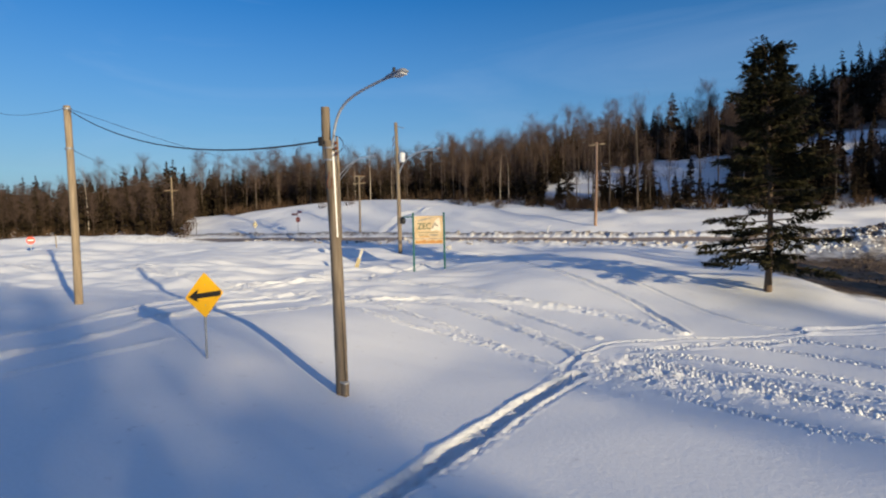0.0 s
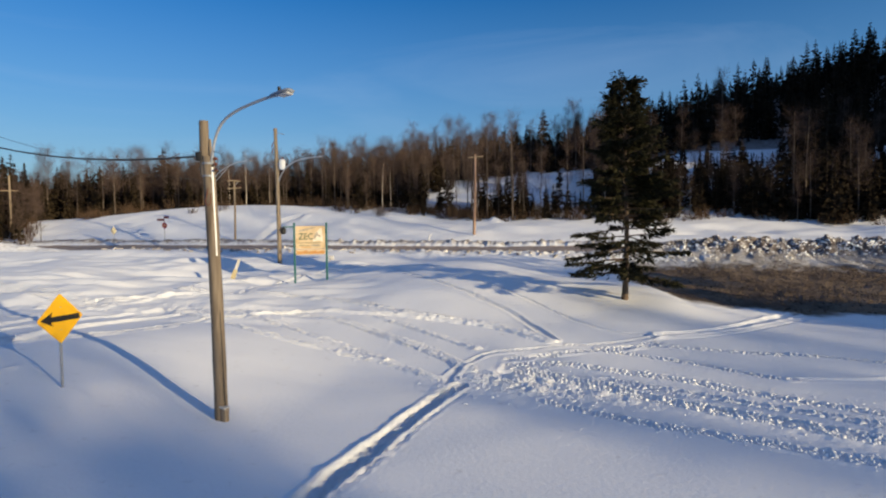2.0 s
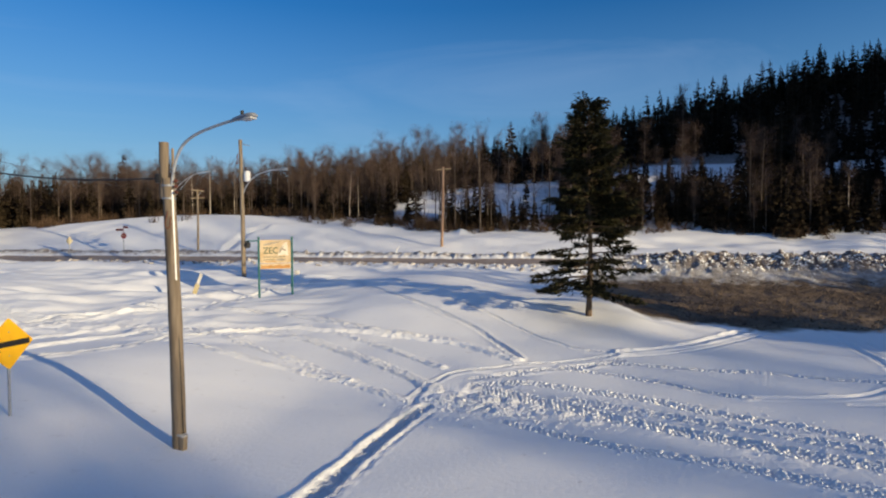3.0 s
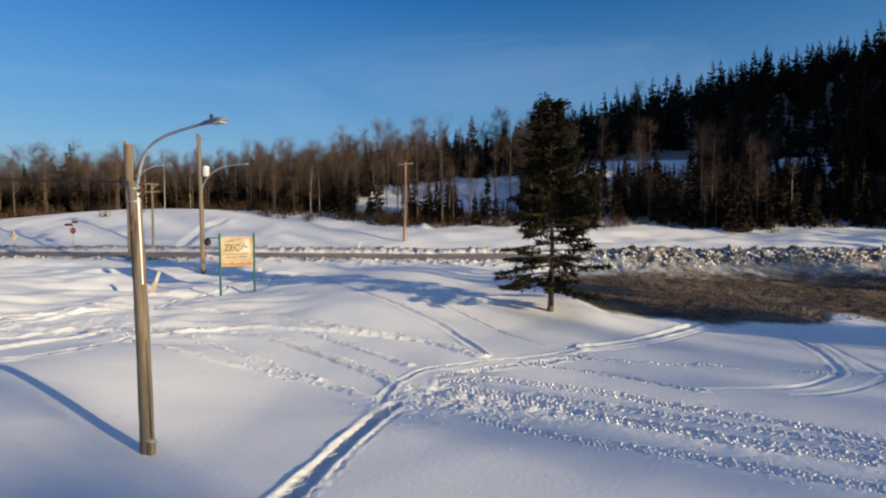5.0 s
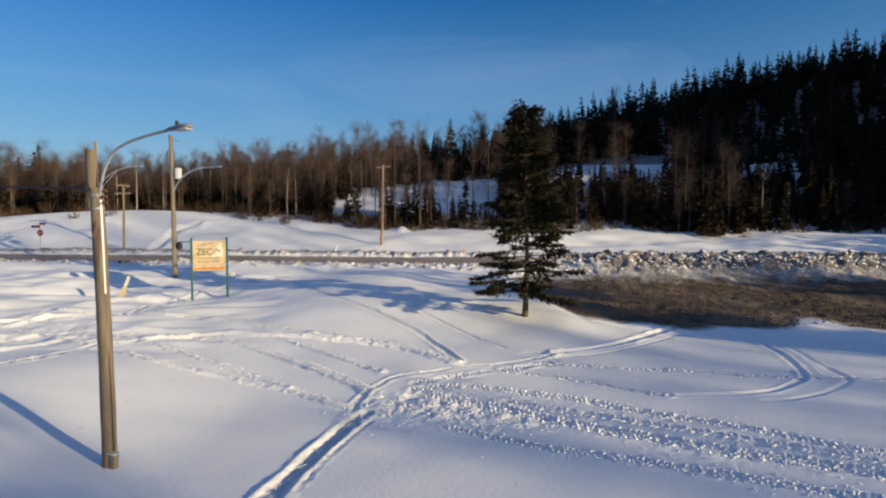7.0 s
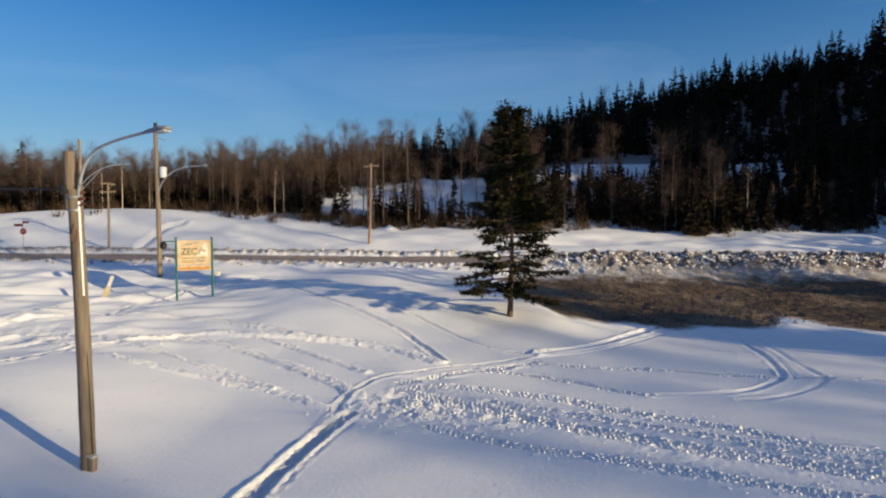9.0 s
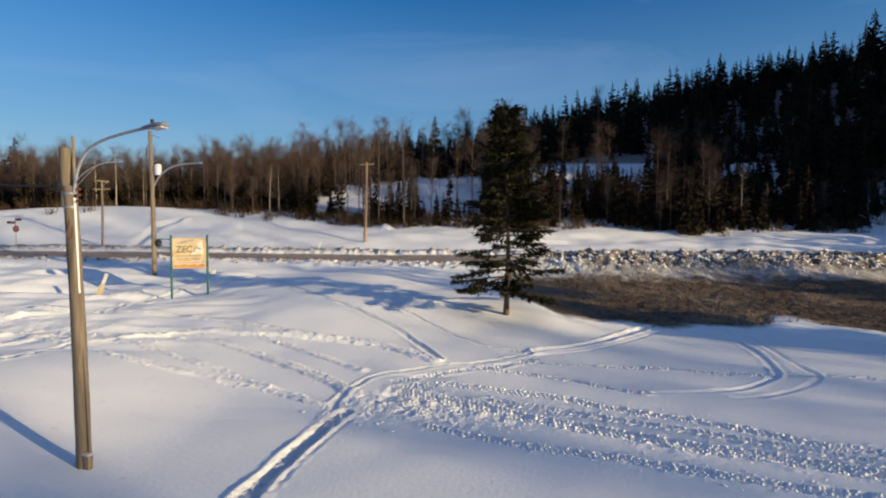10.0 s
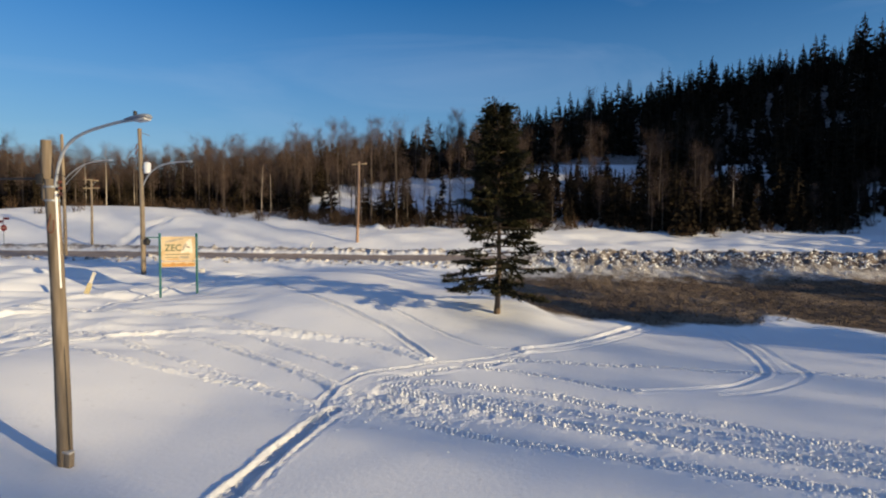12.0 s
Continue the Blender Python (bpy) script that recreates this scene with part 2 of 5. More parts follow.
def tube(bm, points, radii, n=10, caps=True):
    """A round bar through the points, with a radius at each."""
    points = [Vector(p) for p in points]
    rings = []
    side = None
    for i, p in enumerate(points):
        way = (points[min(i + 1, len(points) - 1)] - points[max(i - 1, 0)]).normalized()
        if side is None:
            side = way.orthogonal().normalized()
        side = (side - way * side.dot(way)).normalized()
        up = way.cross(side)
        r = radii[i] if isinstance(radii, (list, tuple)) else radii
        rings.append([bm.verts.new(p + r * (math.cos(a) * side + math.sin(a) * up)) for a in (2 * math.pi * k / n for k in range(n))])
    for a, b in zip(rings, rings[1:]):
        for k in range(n):
            bm.faces.new((a[k], a[(k + 1) % n], b[(k + 1) % n], b[k]))
    if caps:
        bm.faces.new(rings[0][::-1])
        bm.faces.new(rings[-1])
    return bm


def block(bm, size, m=None, bevel=0.0):
    made = bmesh.ops.create_cube(bm, size=1.0, matrix=(m or Matrix()) @ Matrix.Diagonal((*size, 1)))
    if bevel:
        edges = list({e for v in made["verts"] for e in v.link_edges})
        bmesh.ops.bevel(bm, geom=edges, offset=bevel, segments=2, affect="EDGES", profile=0.5)
    return bm


def slab(bm, outline, depth, m=None):
    """A flat plate: the outline in x and z, from y = 0 back to y = depth."""
    m = m or Matrix()
    front = [bm.verts.new(m @ Vector((x, 0, z))) for x, z in outline]
    back = [bm.verts.new(m @ Vector((x, depth, z))) for x, z in outline]
    bm.faces.new(front)
    bm.faces.new(back[::-1])
    for i in range(len(front)):
        j = (i + 1) % len(front)
        bm.faces.new((front[j], front[i], back[i], back[j]))
    bmesh.ops.recalc_face_normals(bm, faces=bm.faces[:])
    return bm


def sag(a, b, drop, n=16):
    a, b = Vector(a), Vector(b)
    return [a.lerp(b, i / n) - Vector((0, 0, 4 * drop * (i / n) * (1 - i / n))) for i in range(n + 1)]


def raw_mesh(name, verts, tris):
    """A mesh from arrays of corners and triangles."""
    verts, tris = np.asarray(verts, np.float32), np.asarray(tris, np.int32)
    mesh = bpy.data.meshes.new(name)
    mesh.vertices.add(len(verts))
    mesh.vertices.foreach_set("co", verts.ravel())
    mesh.loops.add(tris.size)
    mesh.loops.foreach_set("vertex_index", tris.ravel())
    k = tris.shape[1]
    mesh.polygons.add(len(tris))
    mesh.polygons.foreach_set("loop_start", np.arange(len(tris), dtype=np.int32) * k)
    mesh.update(calc_edges=True)
    mesh.validate()
    return mesh


def lattice(x, y, seed=0):
    """Smooth random values between -1 and 1, one for each unit of the plane."""
    def rnd(i, j):
        v = np.sin(i * 127.1 + j * 311.7 + seed * 74.7) * 43758.5453
        return (v - np.floor(v)) * 2 - 1
    i, j = np.floor(x), np.floor(y)
    u, v = x - i, y - j
    u, v = u * u * (3 - 2 * u), v * v * (3 - 2 * v)
    low = rnd(i, j) * (1 - u) + rnd(i + 1, j) * u
    high = rnd(i, j + 1) * (1 - u) + rnd(i + 1, j + 1) * u
    return low * (1 - v) + high * v


# ---- shape of the land ----
# terrain in the road's own axes: r along the road to the right, s away from it
YAW = radians(13.2)
CY, SY = math.cos(YAW), math.sin(YAW)


def to_rs(x, y):
    return x * CY - y * SY, x * SY + y * CY


def to_xy(r, s):
    return r * CY + s * SY, -r * SY + s * CY


def sst(a, b, v):
    u = np.clip((np.asarray(v, float) - a) / (b - a), 0, 1)
    return u * u * (3 - 2 * u)


def bell(r, s, r0, s0, wr, ws):
    return np.exp(-((r - r0) / wr) ** 2 - ((s - s0) / ws) ** 2)


KNOT_S = (-400, -60, 0, 10, 17, 21, 27, 31, 38, 46, 50, 57.5, 60.5, 64, 68, 76, 90, 102, 115, 160, 260, 600, 4000)
KNOT_Z = (2, 0.5, -0.2, -0.15, -0.25, 0.1, 0.85, 1.15, 1.15, 1.8, 2.0, 2.05, 2.75, 3.45, 4.15, 5.2, 9.0, 12.6, 14.5, 20, 26, 30, 30)


def profile(s):
    z = 0
    for k in (-1.0, 0.0, 1.0):
        z = z + np.interp(s + k, KNOT_S, KNOT_Z) / 3
    return z


def land(r, s):
    """Height of the snow without tracks and lumps."""
    r, s = np.asarray(r, float), np.asarray(s, float)
    low = profile(np.minimum(s, 76.0))
    hill = profile(s) - low
    side = sst(-75, -15, r)
    z = low + hill * (0.12 + 0.88 * side)
    z = z + sst(106, 165, s) * np.clip(r, 0, 140) * 0.24 * (1 - sst(250, 700, s))
    z = z + 3.2 * sst(5, 25, r) * sst(86, 104, s)
    # high hills added out of view to the right, to shade the hillside woods
    z = z + (95 * bell(r, s, 125, 72, 36, 20) + 70 * bell(r, s, 178, 95, 38, 34)) * np.maximum(sst(76, 90, s), sst(64, 86, r))
    z = z + 0.95 * sst(6.5, 16, -r) * (1 - sst(16, 26, s))          # bank by the arrow sign
    z = z + 0.42 * sst(0, 16, r) * (1 - sst(17, 25, s))                # rise of the yard
    z = z - 0.45 * sst(4, 11, r) * sst(22, 27, s) * (1 - sst(34, 46, s))   # hollow of the side road
    z = z + 0.30 * bell(r, s, -1, 29.5, 7, 3.0)                        # knoll of the spruce
    z = z + 0.80 * bell(r, s, -7, 36, 6.5, 6.5)                        # long mound towards the road
    z = z - 0.25 * bell(r, s, -17, 32, 2.5, 4)
    z = z + 0.45 * sst(12, 22, -r) * sst(24, 40, s) * (1 - sst(44, 50, s))
    z = z - 0.5 * sst(5, 14, r) * sst(60, 67, s) * (1 - sst(80, 90, s))    # lower verge to the right
    z = z + 2.5 * bell(r, s, -46, 73, 26, 10)                           # high verge beyond the road
    return z


# ---- the ground: one sheet of snow with its road, banks, tracks and woods' floor ----
TRACKS = {   # name: (half width, depth, berm, lumps, line in r and s)
    "trench": (0.26, 0.078, 0.035, 0.08, ((-5.0, 6.0), (-4.5, 8.5), (-4.3, 9.7), (-4.05, 11.0), (-3.85, 12.4), (-3.55, 14.1), (-3.2, 15.9), (-2.9, 16.7))),
    "edge_left": (0.07, -0.015, 0.0, 0.012, ((-5.4, 6.0), (-4.9, 8.0), (-4.7, 8.8), (-4.6, 9.9), (-4.45, 10.9), (-4.2, 11.9), (-4.0, 13.3), (-3.8, 14.8), (-3.6, 16.6))),
    "edge_right": (0.06, 0.035, 0.02, 0.02, ((-4.5, 5.9), (-4.1, 8.7), (-3.9, 9.5), (-3.7, 10.5), (-3.5, 11.7), (-3.3, 13.2), (-2.9, 15.1), (-2.6, 16.2))),
    "curve": (0.14, 0.025, 0.045, 0.03, ((-3.3, 16.9), (-3.4, 17.5), (-3.0, 18.9), (-2.3, 20.0), (-1.1, 20.5), (0.0, 21.1), (1.0, 21.3), (1.9, 21.6), (3.3, 22.3), (4.3, 23.0))),
    "curve_tread": (0.20, 0.03, 0.02, 0.035, ((-1.6, 19.4), (-0.6, 19.9), (0.5, 20.45), (1.4, 20.75), (2.4, 21.1), (3.7, 21.9))),
    "curve_end": (0.22, 0.05, 0.065, 0.015, ((3.9, 22.8), (5.6, 23.4), (7.4, 24.6), (9.0, 26.3), (10.5, 27.9))),
    "curve_side": (0.12, 0.035, 0.025, 0.0, ((3.6, 22.2), (5.7, 22.7), (7.7, 23.9), (9.5, 25.7), (10.9, 27.4))),
    "wheel_a": (0.24, 0.035, 0.025, 0.034, ((-1.6, 18.7), (0.0, 19.1), (1.3, 18.8), (3.8, 17.9), (5.3, 16.9), (6.8, 16.0), (8.4, 14.9), (9.7, 13.7), (10.8, 13.2), (13.0, 11.0))),
    "wheel_b": (0.34, 0.04, 0.03, 0.040, ((-1.2, 18.3), (0.0, 17.8), (1.8, 16.8), (3.7, 15.5), (5.2, 14.6), (6.6, 13.7), (8.3, 12.9), (9.9, 11.9), (12.0, 9.8))),
    "wheel_c": (0.22, 0.035, 0.025, 0.034, ((-0.4, 15.7), (1.9, 14.3), (3.1, 13.75), (4.4, 13.2), (5.5, 12.65), (6.6, 12.05), (7.8, 11.4), (9.2, 10.8), (11.0, 8.5))),
    "wheel_f": (0.30, 0.02, 0.015, 0.03, ((1.5, 17.7), (3.8, 16.7), (5.3, 15.8), (6.8, 14.9), (8.4, 13.9), (10.0, 12.8), (12.3, 10.5))),
    "wheel_d": (0.17, 0.04, 0.025, 0.036, ((1.6, 20.7), (4.1, 19.8), (5.8, 18.6), (6.8, 18.1))),
    "wheel_e": (0.18, 0.035, 0.022, 0.036, ((1.5, 20.9), (3.7, 21.4), (5.8, 21.0), (8.2, 20.6), (9.8, 20.0), (11.8, 19.5))),
    "loop": (0.15, 0.035, 0.04, 0.008, ((6.8, 18.1), (8.4, 18.1), (9.6, 18.2), (10.5, 18.5), (11.3, 19.0), (12.0, 19.7), (12.6, 21.6), (13.0, 23.8), (13.6, 26.5), (13.9, 28.2))),
    "loop_side": (0.10, 0.03, 0.02, 0.015, ((12.4, 19.7), (12.95, 21.6), (13.4, 23.8), (13.95, 26.4))),
    "loop_b": (0.12, 0.03, 0.022, 0.015, ((9.4, 17.5), (10.4, 17.6), (11.4, 17.9), (12.4, 18.5), (13.3, 19.4), (13.4, 20.8), (13.6, 22.4), (14.0, 24.2), (14.4, 26.0))),
    "loop_c": (0.17, 0.03, 0.02, 0.03, ((12.3, 19.4), (13.5, 19.55), (14.1, 19.3), (15.3, 19.0), (18.5, 17.6))),
    "fan_a": (0.2, -0.075, 0.0, 0.022, ((-17.7, 23.4), (-15.6, 22.5), (-13.6, 21.4), (-11.4, 20.4), (-9.2, 19.7), (-7.3, 19.1), (-5.9, 18.6))),
    "fan_b": (0.2, -0.075, 0.0, 0.022, ((-14.6, 23.6), (-13.3, 22.9), (-11.9, 22.2), (-9.4, 20.8), (-7.1, 19.5), (-5.4, 18.3), (-3.8, 17.3))),
    "fan_c": (0.28, -0.08, 0.0, 0.03, ((-12.0, 24.2), (-10.2, 23.7), (-8.3, 22.6), (-6.7, 21.5), (-4.6, 19.9), (-3.4, 18.8), (-2.8, 18.1))),
    "fan_d": (0.19, -0.065, 0.0, 0.022, ((-8.4, 24.4), (-7.4, 23.8), (-5.7, 22.6), (-4.3, 21.5), (-2.9, 20.4))),
    "fan_e": (0.26, -0.11, 0.0, 0.04, ((-21.0, 28.3), (-18.1, 28.2), (-15.0, 27.9), (-11.4, 26.9), (-8.3, 25.5), (-6.4, 24.6), (-4.6, 24.0))),
    "fan_f": (0.3, -0.13, 0.0, 0.02, ((-13.6, 23.4), (-12.4, 24.1), (-11.0, 25.0), (-9.1, 24.7), (-6.9, 24.5), (-4.4, 23.9), (-2.7, 23.4), (-1.0, 22.2), (-0.2, 21.5))),
    "up_a": (0.17, 0.045, 0.035, 0.035, ((-12.5, 38.5), (-9.2, 33.1), (-6.6, 29.7), (-4.1, 27.3), (-2.2, 25.4), (-1.1, 23.6), (-0.1, 21.7))),
    "up_b": (0.12, 0.03, 0.03, 0.03, ((-8.6, 36.5), (-6.7, 32.4), (-4.7, 30.1), (-2.6, 28.2), (-1.4, 27.0), (0.0, 25.3), (1.2, 23.9), (2.3, 23.0), (3.4, 22.8))),
    "path": (0.2, 0.05, 0.10, 0.03, ((-26.0, 24.0), (-21.0, 26.6), (-17.9, 27.7), (-17.4, 30.1), (-16.9, 33.7), (-15.5, 35.8), (-14.4, 38.8), (-12.3, 41.3))),
    "drive": (0.7, 0.22, 0.25, 0.03, ((-33.9, 58.7), (-33.8, 60.3), (-34.2, 63.6), (-33.9, 66.2), (-32.8, 68.0))),
    "lane_a": (0.30, -0.10, 0.0, 0.02, ((-20.3, 9.5), (-20.8, 11.3), (-20.9, 12.2), (-21.6, 14.2), (-22.4, 16.4), (-22.9, 18.4), (-23.1, 20.9), (-23.0, 23.4), (-21.0, 27.0))),
    "lane_b": (0.38, -0.13, 0.0, 0.02, ((-17.6, 8.0), (-17.7, 9.6), (-17.7, 10.6), (-17.7, 11.7), (-18.1, 13.1), (-18.7, 14.8), (-19.1, 16.1), (-19.2, 18.0), (-18.9, 20.2), (-17.4, 23.6))),
    "lane_d": (0.22, -0.08, 0.0, 0.02, ((-20.6, 12.4), (-21.2, 14.1), (-21.5, 15.7), (-21.6, 17.4), (-21.3, 19.2), (-20.8, 21.9), (-18.5, 25.0))),
    "lane_e": (0.25, -0.06, 0.0, 0.02, ((-15.6, 7.5), (-15.4, 8.5), (-15.3, 9.8), (-15.3, 11.3), (-15.3, 13.2))),
    "lane_f": (0.20, 0.05, 0.08, 0.04, ((-19.5, 15.5), (-16.9, 17.8), (-15.8, 19.5), (-15.3, 22.0), (-13.8, 23.0))),
    "lane_g": (0.25, -0.07, 0.04, 0.03, ((-25.0, 21.5), (-23.0, 25.0), (-21.9, 27.2), (-20.2, 30.8), (-18.7, 34.2))),
    "lane_c": (0.50, 0.09, 0.07, 0.04, ((-55.1, 29.9), (-45.5, 28.7), (-37.6, 28.6), (-29.0, 26.3), (-22.4, 24.2))),
}


def smooth_line(points, step=0.05):
    """A rounded line through the points, in short steps."""
    p = np.array(points, float)
    p = np.vstack([2 * p[0] - p[1], p, 2 * p[-1] - p[-2]])
    out = []
    for a, b, c, d in zip(p, p[1:], p[2:], p[3:]):
        n = max(2, int(np.hypot(*(c - b)) / step))
        u = (np.arange(n) / n)[:, None]
        out.append(0.5 * (2 * b + (c - a) * u + (2 * a - 5 * b + 4 * c - d) * u**2 + (3 * b - a - 3 * c + d) * u**3))
    return np.vstack(out)


def spread(edges):
    return np.concatenate([np.arange(a, b, step) for a, b, step in edges])


far = 80 * 1.13 ** np.arange(0, 33)
axis_r = np.concatenate([-far[::-1], spread([(-79, -56, 1.0), (-56, -28, 0.45), (-28, -10, 0.14), (-10, 12, 0.074), (12, 24, 0.12), (24, 45, 0.17), (45, 79, 0.5)]), far])
axis_s = np.concatenate([-far[::-1], spread([(-78, 0, 3.0), (0, 6, 0.4), (6, 24, 0.074), (24, 31, 0.1), (31, 42, 0.2), (42, 50, 0.19), (50, 62, 0.3), (62, 80, 0.8)]), 80 + 2.0 * np.arange(0, 50), 180 * 1.13 ** np.arange(0, 26)])
R, S = np.meshgrid(axis_r, axis_s)
H = land(R, S)
near_zone = (1 - sst(60, 75, np.abs(R))) * (1 - sst(62, 75, S)) * sst(-10, 4, S)
H += near_zone * ((0.03 + 0.07 * sst(22, 28, S)) * lattice(R / 5.5, S / 4.0, 1) + (0.016 + 0.02 * sst(20, 26, S)) * lattice(R / 1.7, S / 1.5, 2)) * (1 - 0.7 * sst(50, 51, S) * (1 - sst(57, 58, S)))

# wind-shaped drifts on the left field and on the verge beyond the road
H += 0.42 * lattice(R / 7 + 3, S / 2.6, 5) * sst(16, 26, -R) * sst(22, 28, S) * (1 - sst(44, 48, S))
H += (0.55 * lattice(R / 5 + 9, S / 3.0, 6) + 0.2 * lattice(R / 2.2 + 4, S / 1.8, 8)) * sst(60, 64, S) * (1 - sst(70, 75, S)) * (0.35 + 0.45 * sst(5, 20, R))
H += (0.13 * lattice(R / 2.6, S / 0.8, 51) + 0.05 * lattice(R / 1.1, S / 0.5, 52)) * sst(8, 14, -R) * sst(20, 24, S) * (1 - sst(40, 46, S))
H += 0.55 * bell(R, S, -7.9, 70.7, 0.8, 0.8)
H -= 0.55 * bell(R, S, -24.5, 33.5, 3.0, 1.1)

churned = np.zeros_like(H)
for n, (half, deep, berm, lumps, line) in enumerate(TRACKS.values()):
    pts = smooth_line(line)
    lo, hi = pts.min(0) - 2, pts.max(0) + 2
    i0, i1 = np.searchsorted(axis_s, (lo[1], hi[1]))
    j0, j1 = np.searchsorted(axis_r, (lo[0], hi[0]))
    rr, ss = R[i0:i1, j0:j1], S[i0:i1, j0:j1]
    best = np.full(rr.shape, 1e9)
    along = np.zeros(rr.shape)
    for k, (a, b) in enumerate(pts):
        d2 = (rr - a) ** 2 + (ss - b) ** 2
        nearer = d2 < best
        best = np.where(nearer, d2, best)
        along = np.where(nearer, k * 0.05, along)
    d = np.sqrt(best)
    d = d * (1 + 0.14 * lattice(along / 0.8, d * 0 + n, 31) + 0.16 * lattice(rr / 0.22, ss / 0.22, 32))
    cut = 1 - sst(half * 0.55, half * 1.05, d)
    rim = np.exp(-((d - half * 1.25) / (half * 0.35)) ** 2)
    band = 1 - sst(half * 0.9, half * 1.5, d)
    tread = 0.5 * np.sin((along / 0.20 + d / 0.16) * 2 * math.pi) * (1 - sst(half * 0.7, half, d))
    rough = lattice(rr / 0.12, ss / 0.12, 7 + n) + 0.8 * lattice(rr / 0.24, ss / 0.24, 40 + n)
    churned[i0:i1, j0:j1] = np.maximum(churned[i0:i1, j0:j1], band * min(1.0, lumps / 0.04))
    H[i0:i1, j0:j1] += -deep * cut * (0.8 + 0.3 * lattice(along / 0.9, d * 0, 60 + n)) + berm * rim * (0.75 + 0.35 * lattice(along / 0.6, d * 0, 80 + n)) + 0.5 * lumps * band * (0.6 * rough + 1.5 * tread)

# trampled, broken snow where the tracks meet
churn = 0.8 * bell(R, S, -14.5, 24.0, 3.0, 1.0) + bell(R, S, -1.2, 17.3, 1.7, 1.0) + 0.55 * bell(R, S, 1.8, 16.3, 2.4, 0.9) + 0.2 * bell(R, S, 6.5, 13.6, 3.0, 1.0) + 0.55 * bell(R, S, -19.5, 24.5, 3.5, 2.2)
blocks = np.maximum(lattice(R / 0.15, S / 0.15, 11), -0.2) + 0.7 * lattice(R / 0.3, S / 0.3, 12)
H += np.minimum(churn, 1) * 0.06 * blocks
H -= 0.16 * bell(R, S, -1.65, 18.2, 0.30, 0.22) + 0.12 * bell(R, S, -0.55, 19.9, 0.75, 0.14)   # boot holes
churned = np.maximum(churned, np.clip(churn, 0, 1))

# plough ridge along the near side of the road
ridge_h = 0.42 + 0.93 * sst(3, 14, R) + 0.15 * lattice(R / 6, R * 0, 14) - 0.1 * sst(10, 40, -R) + 0.85 * sst(46, 58, -R)
ridge = np.exp(-((S - 47.2 + 0.8 * sst(3, 14, R)) / (1.3 + 1.3 * sst(3, 14, R))) ** 2)
on_ridge = ridge * (1 - sst(75, 110, np.abs(R)))
clods = np.maximum(lattice(R / 0.55, S / 0.5, 15), -0.2) + 0.7 * lattice(R / 0.3, S / 0.3, 16)
H += on_ridge * (ridge_h + (0.12 + 0.22 * sst(3, 14, R)) * clods)
far_ridge = np.exp(-((S - 58.6) / 0.8) ** 2) * (1 - sst(75, 110, np.abs(R)))
H += far_ridge * 0.25 * (1 + clods)

# bare, sandy side road
edge_s = 28.0 + 0.55 * lattice(R / 1.9, R * 0, 17) + 2.2 * bell(R, S * 0, 18.2, 0, 1.2, 1) - 1.2 * sst(19, 23, R)
dirt = sst(-1.3, 1.5, S - edge_s - 5.0 * (1 - sst(3.6, 6.2, R))) * (1 - 0.42 * sst(39, 44.5, S)) * (1 - sst(44.5, 46, S)) * sst(3.0, 5.2, R) * (1 - sst(75, 100, R))
H += dirt * (0.04 * lattice(R / 0.8, S / 0.6, 18) + 0.05 * lattice(R / 0.3, S / 0.3, 19) - 0.12)
grime_shade = np.clip(np.minimum(1, 1.5 * on_ridge) * (0.24 + 0.34 * sst(3, 14, R) + 0.22 * sst(20, 45, R)) + 0.34 * on_ridge * sst(45.4, 46.8, S) * sst(0, 12, R) + 0.5 * far_ridge + 0.55 * sst(107, 111, S) * sst(0, 15, R) * (1 - sst(250, 300, S)), 0, 1)   # ridge grime with shade painted in to the right, road edge, darker woods' floor
road = sst(49.6, 50.2, S) * (1 - sst(57.2, 57.8, S)) * (1 - sst(500, 600, np.abs(R)))

X, Y = to_xy(R, S)
rows, cols = R.shape
base = (np.arange(rows - 1)[:, None] * cols + np.arange(cols - 1)[None, :]).ravel()
ground_mesh = raw_mesh("ground", np.stack([X.ravel(), Y.ravel(), H.ravel()], 1), np.stack([base, base + 1, base + cols + 1, base + cols], 1))
for key, field in (("dirt", dirt), ("grime_shade", grime_shade), ("road", road), ("churned", churned)):
    ground_mesh.attributes.new(key, "FLOAT", "POINT").data.foreach_set("value", field.ravel().astype(np.float32))
ground_mesh.polygons.foreach_set("use_smooth", np.ones(len(ground_mesh.polygons), bool))
tagged(link_part("ground", ground_mesh, ground_material()), "sunlit snow-covered ground with vehicle tracks and a bare sandy side road", "ground", kind="structure")


def snow_z(x, y):
    """Height of the finished ground."""
    r, s = to_rs(x, y)
    i = min(max(int(np.searchsorted(axis_s, s)) - 1, 0), rows - 2)
    j = min(max(int(np.searchsorted(axis_r, r)) - 1, 0), cols - 2)
    u = (r - axis_r[j]) / (axis_r[j + 1] - axis_r[j])
    v = (s - axis_s[i]) / (axis_s[i + 1] - axis_s[i])
    return float((H[i, j] * (1 - u) + H[i, j + 1] * u) * (1 - v) + (H[i + 1, j] * (1 - u) + H[i + 1, j + 1] * u) * v)


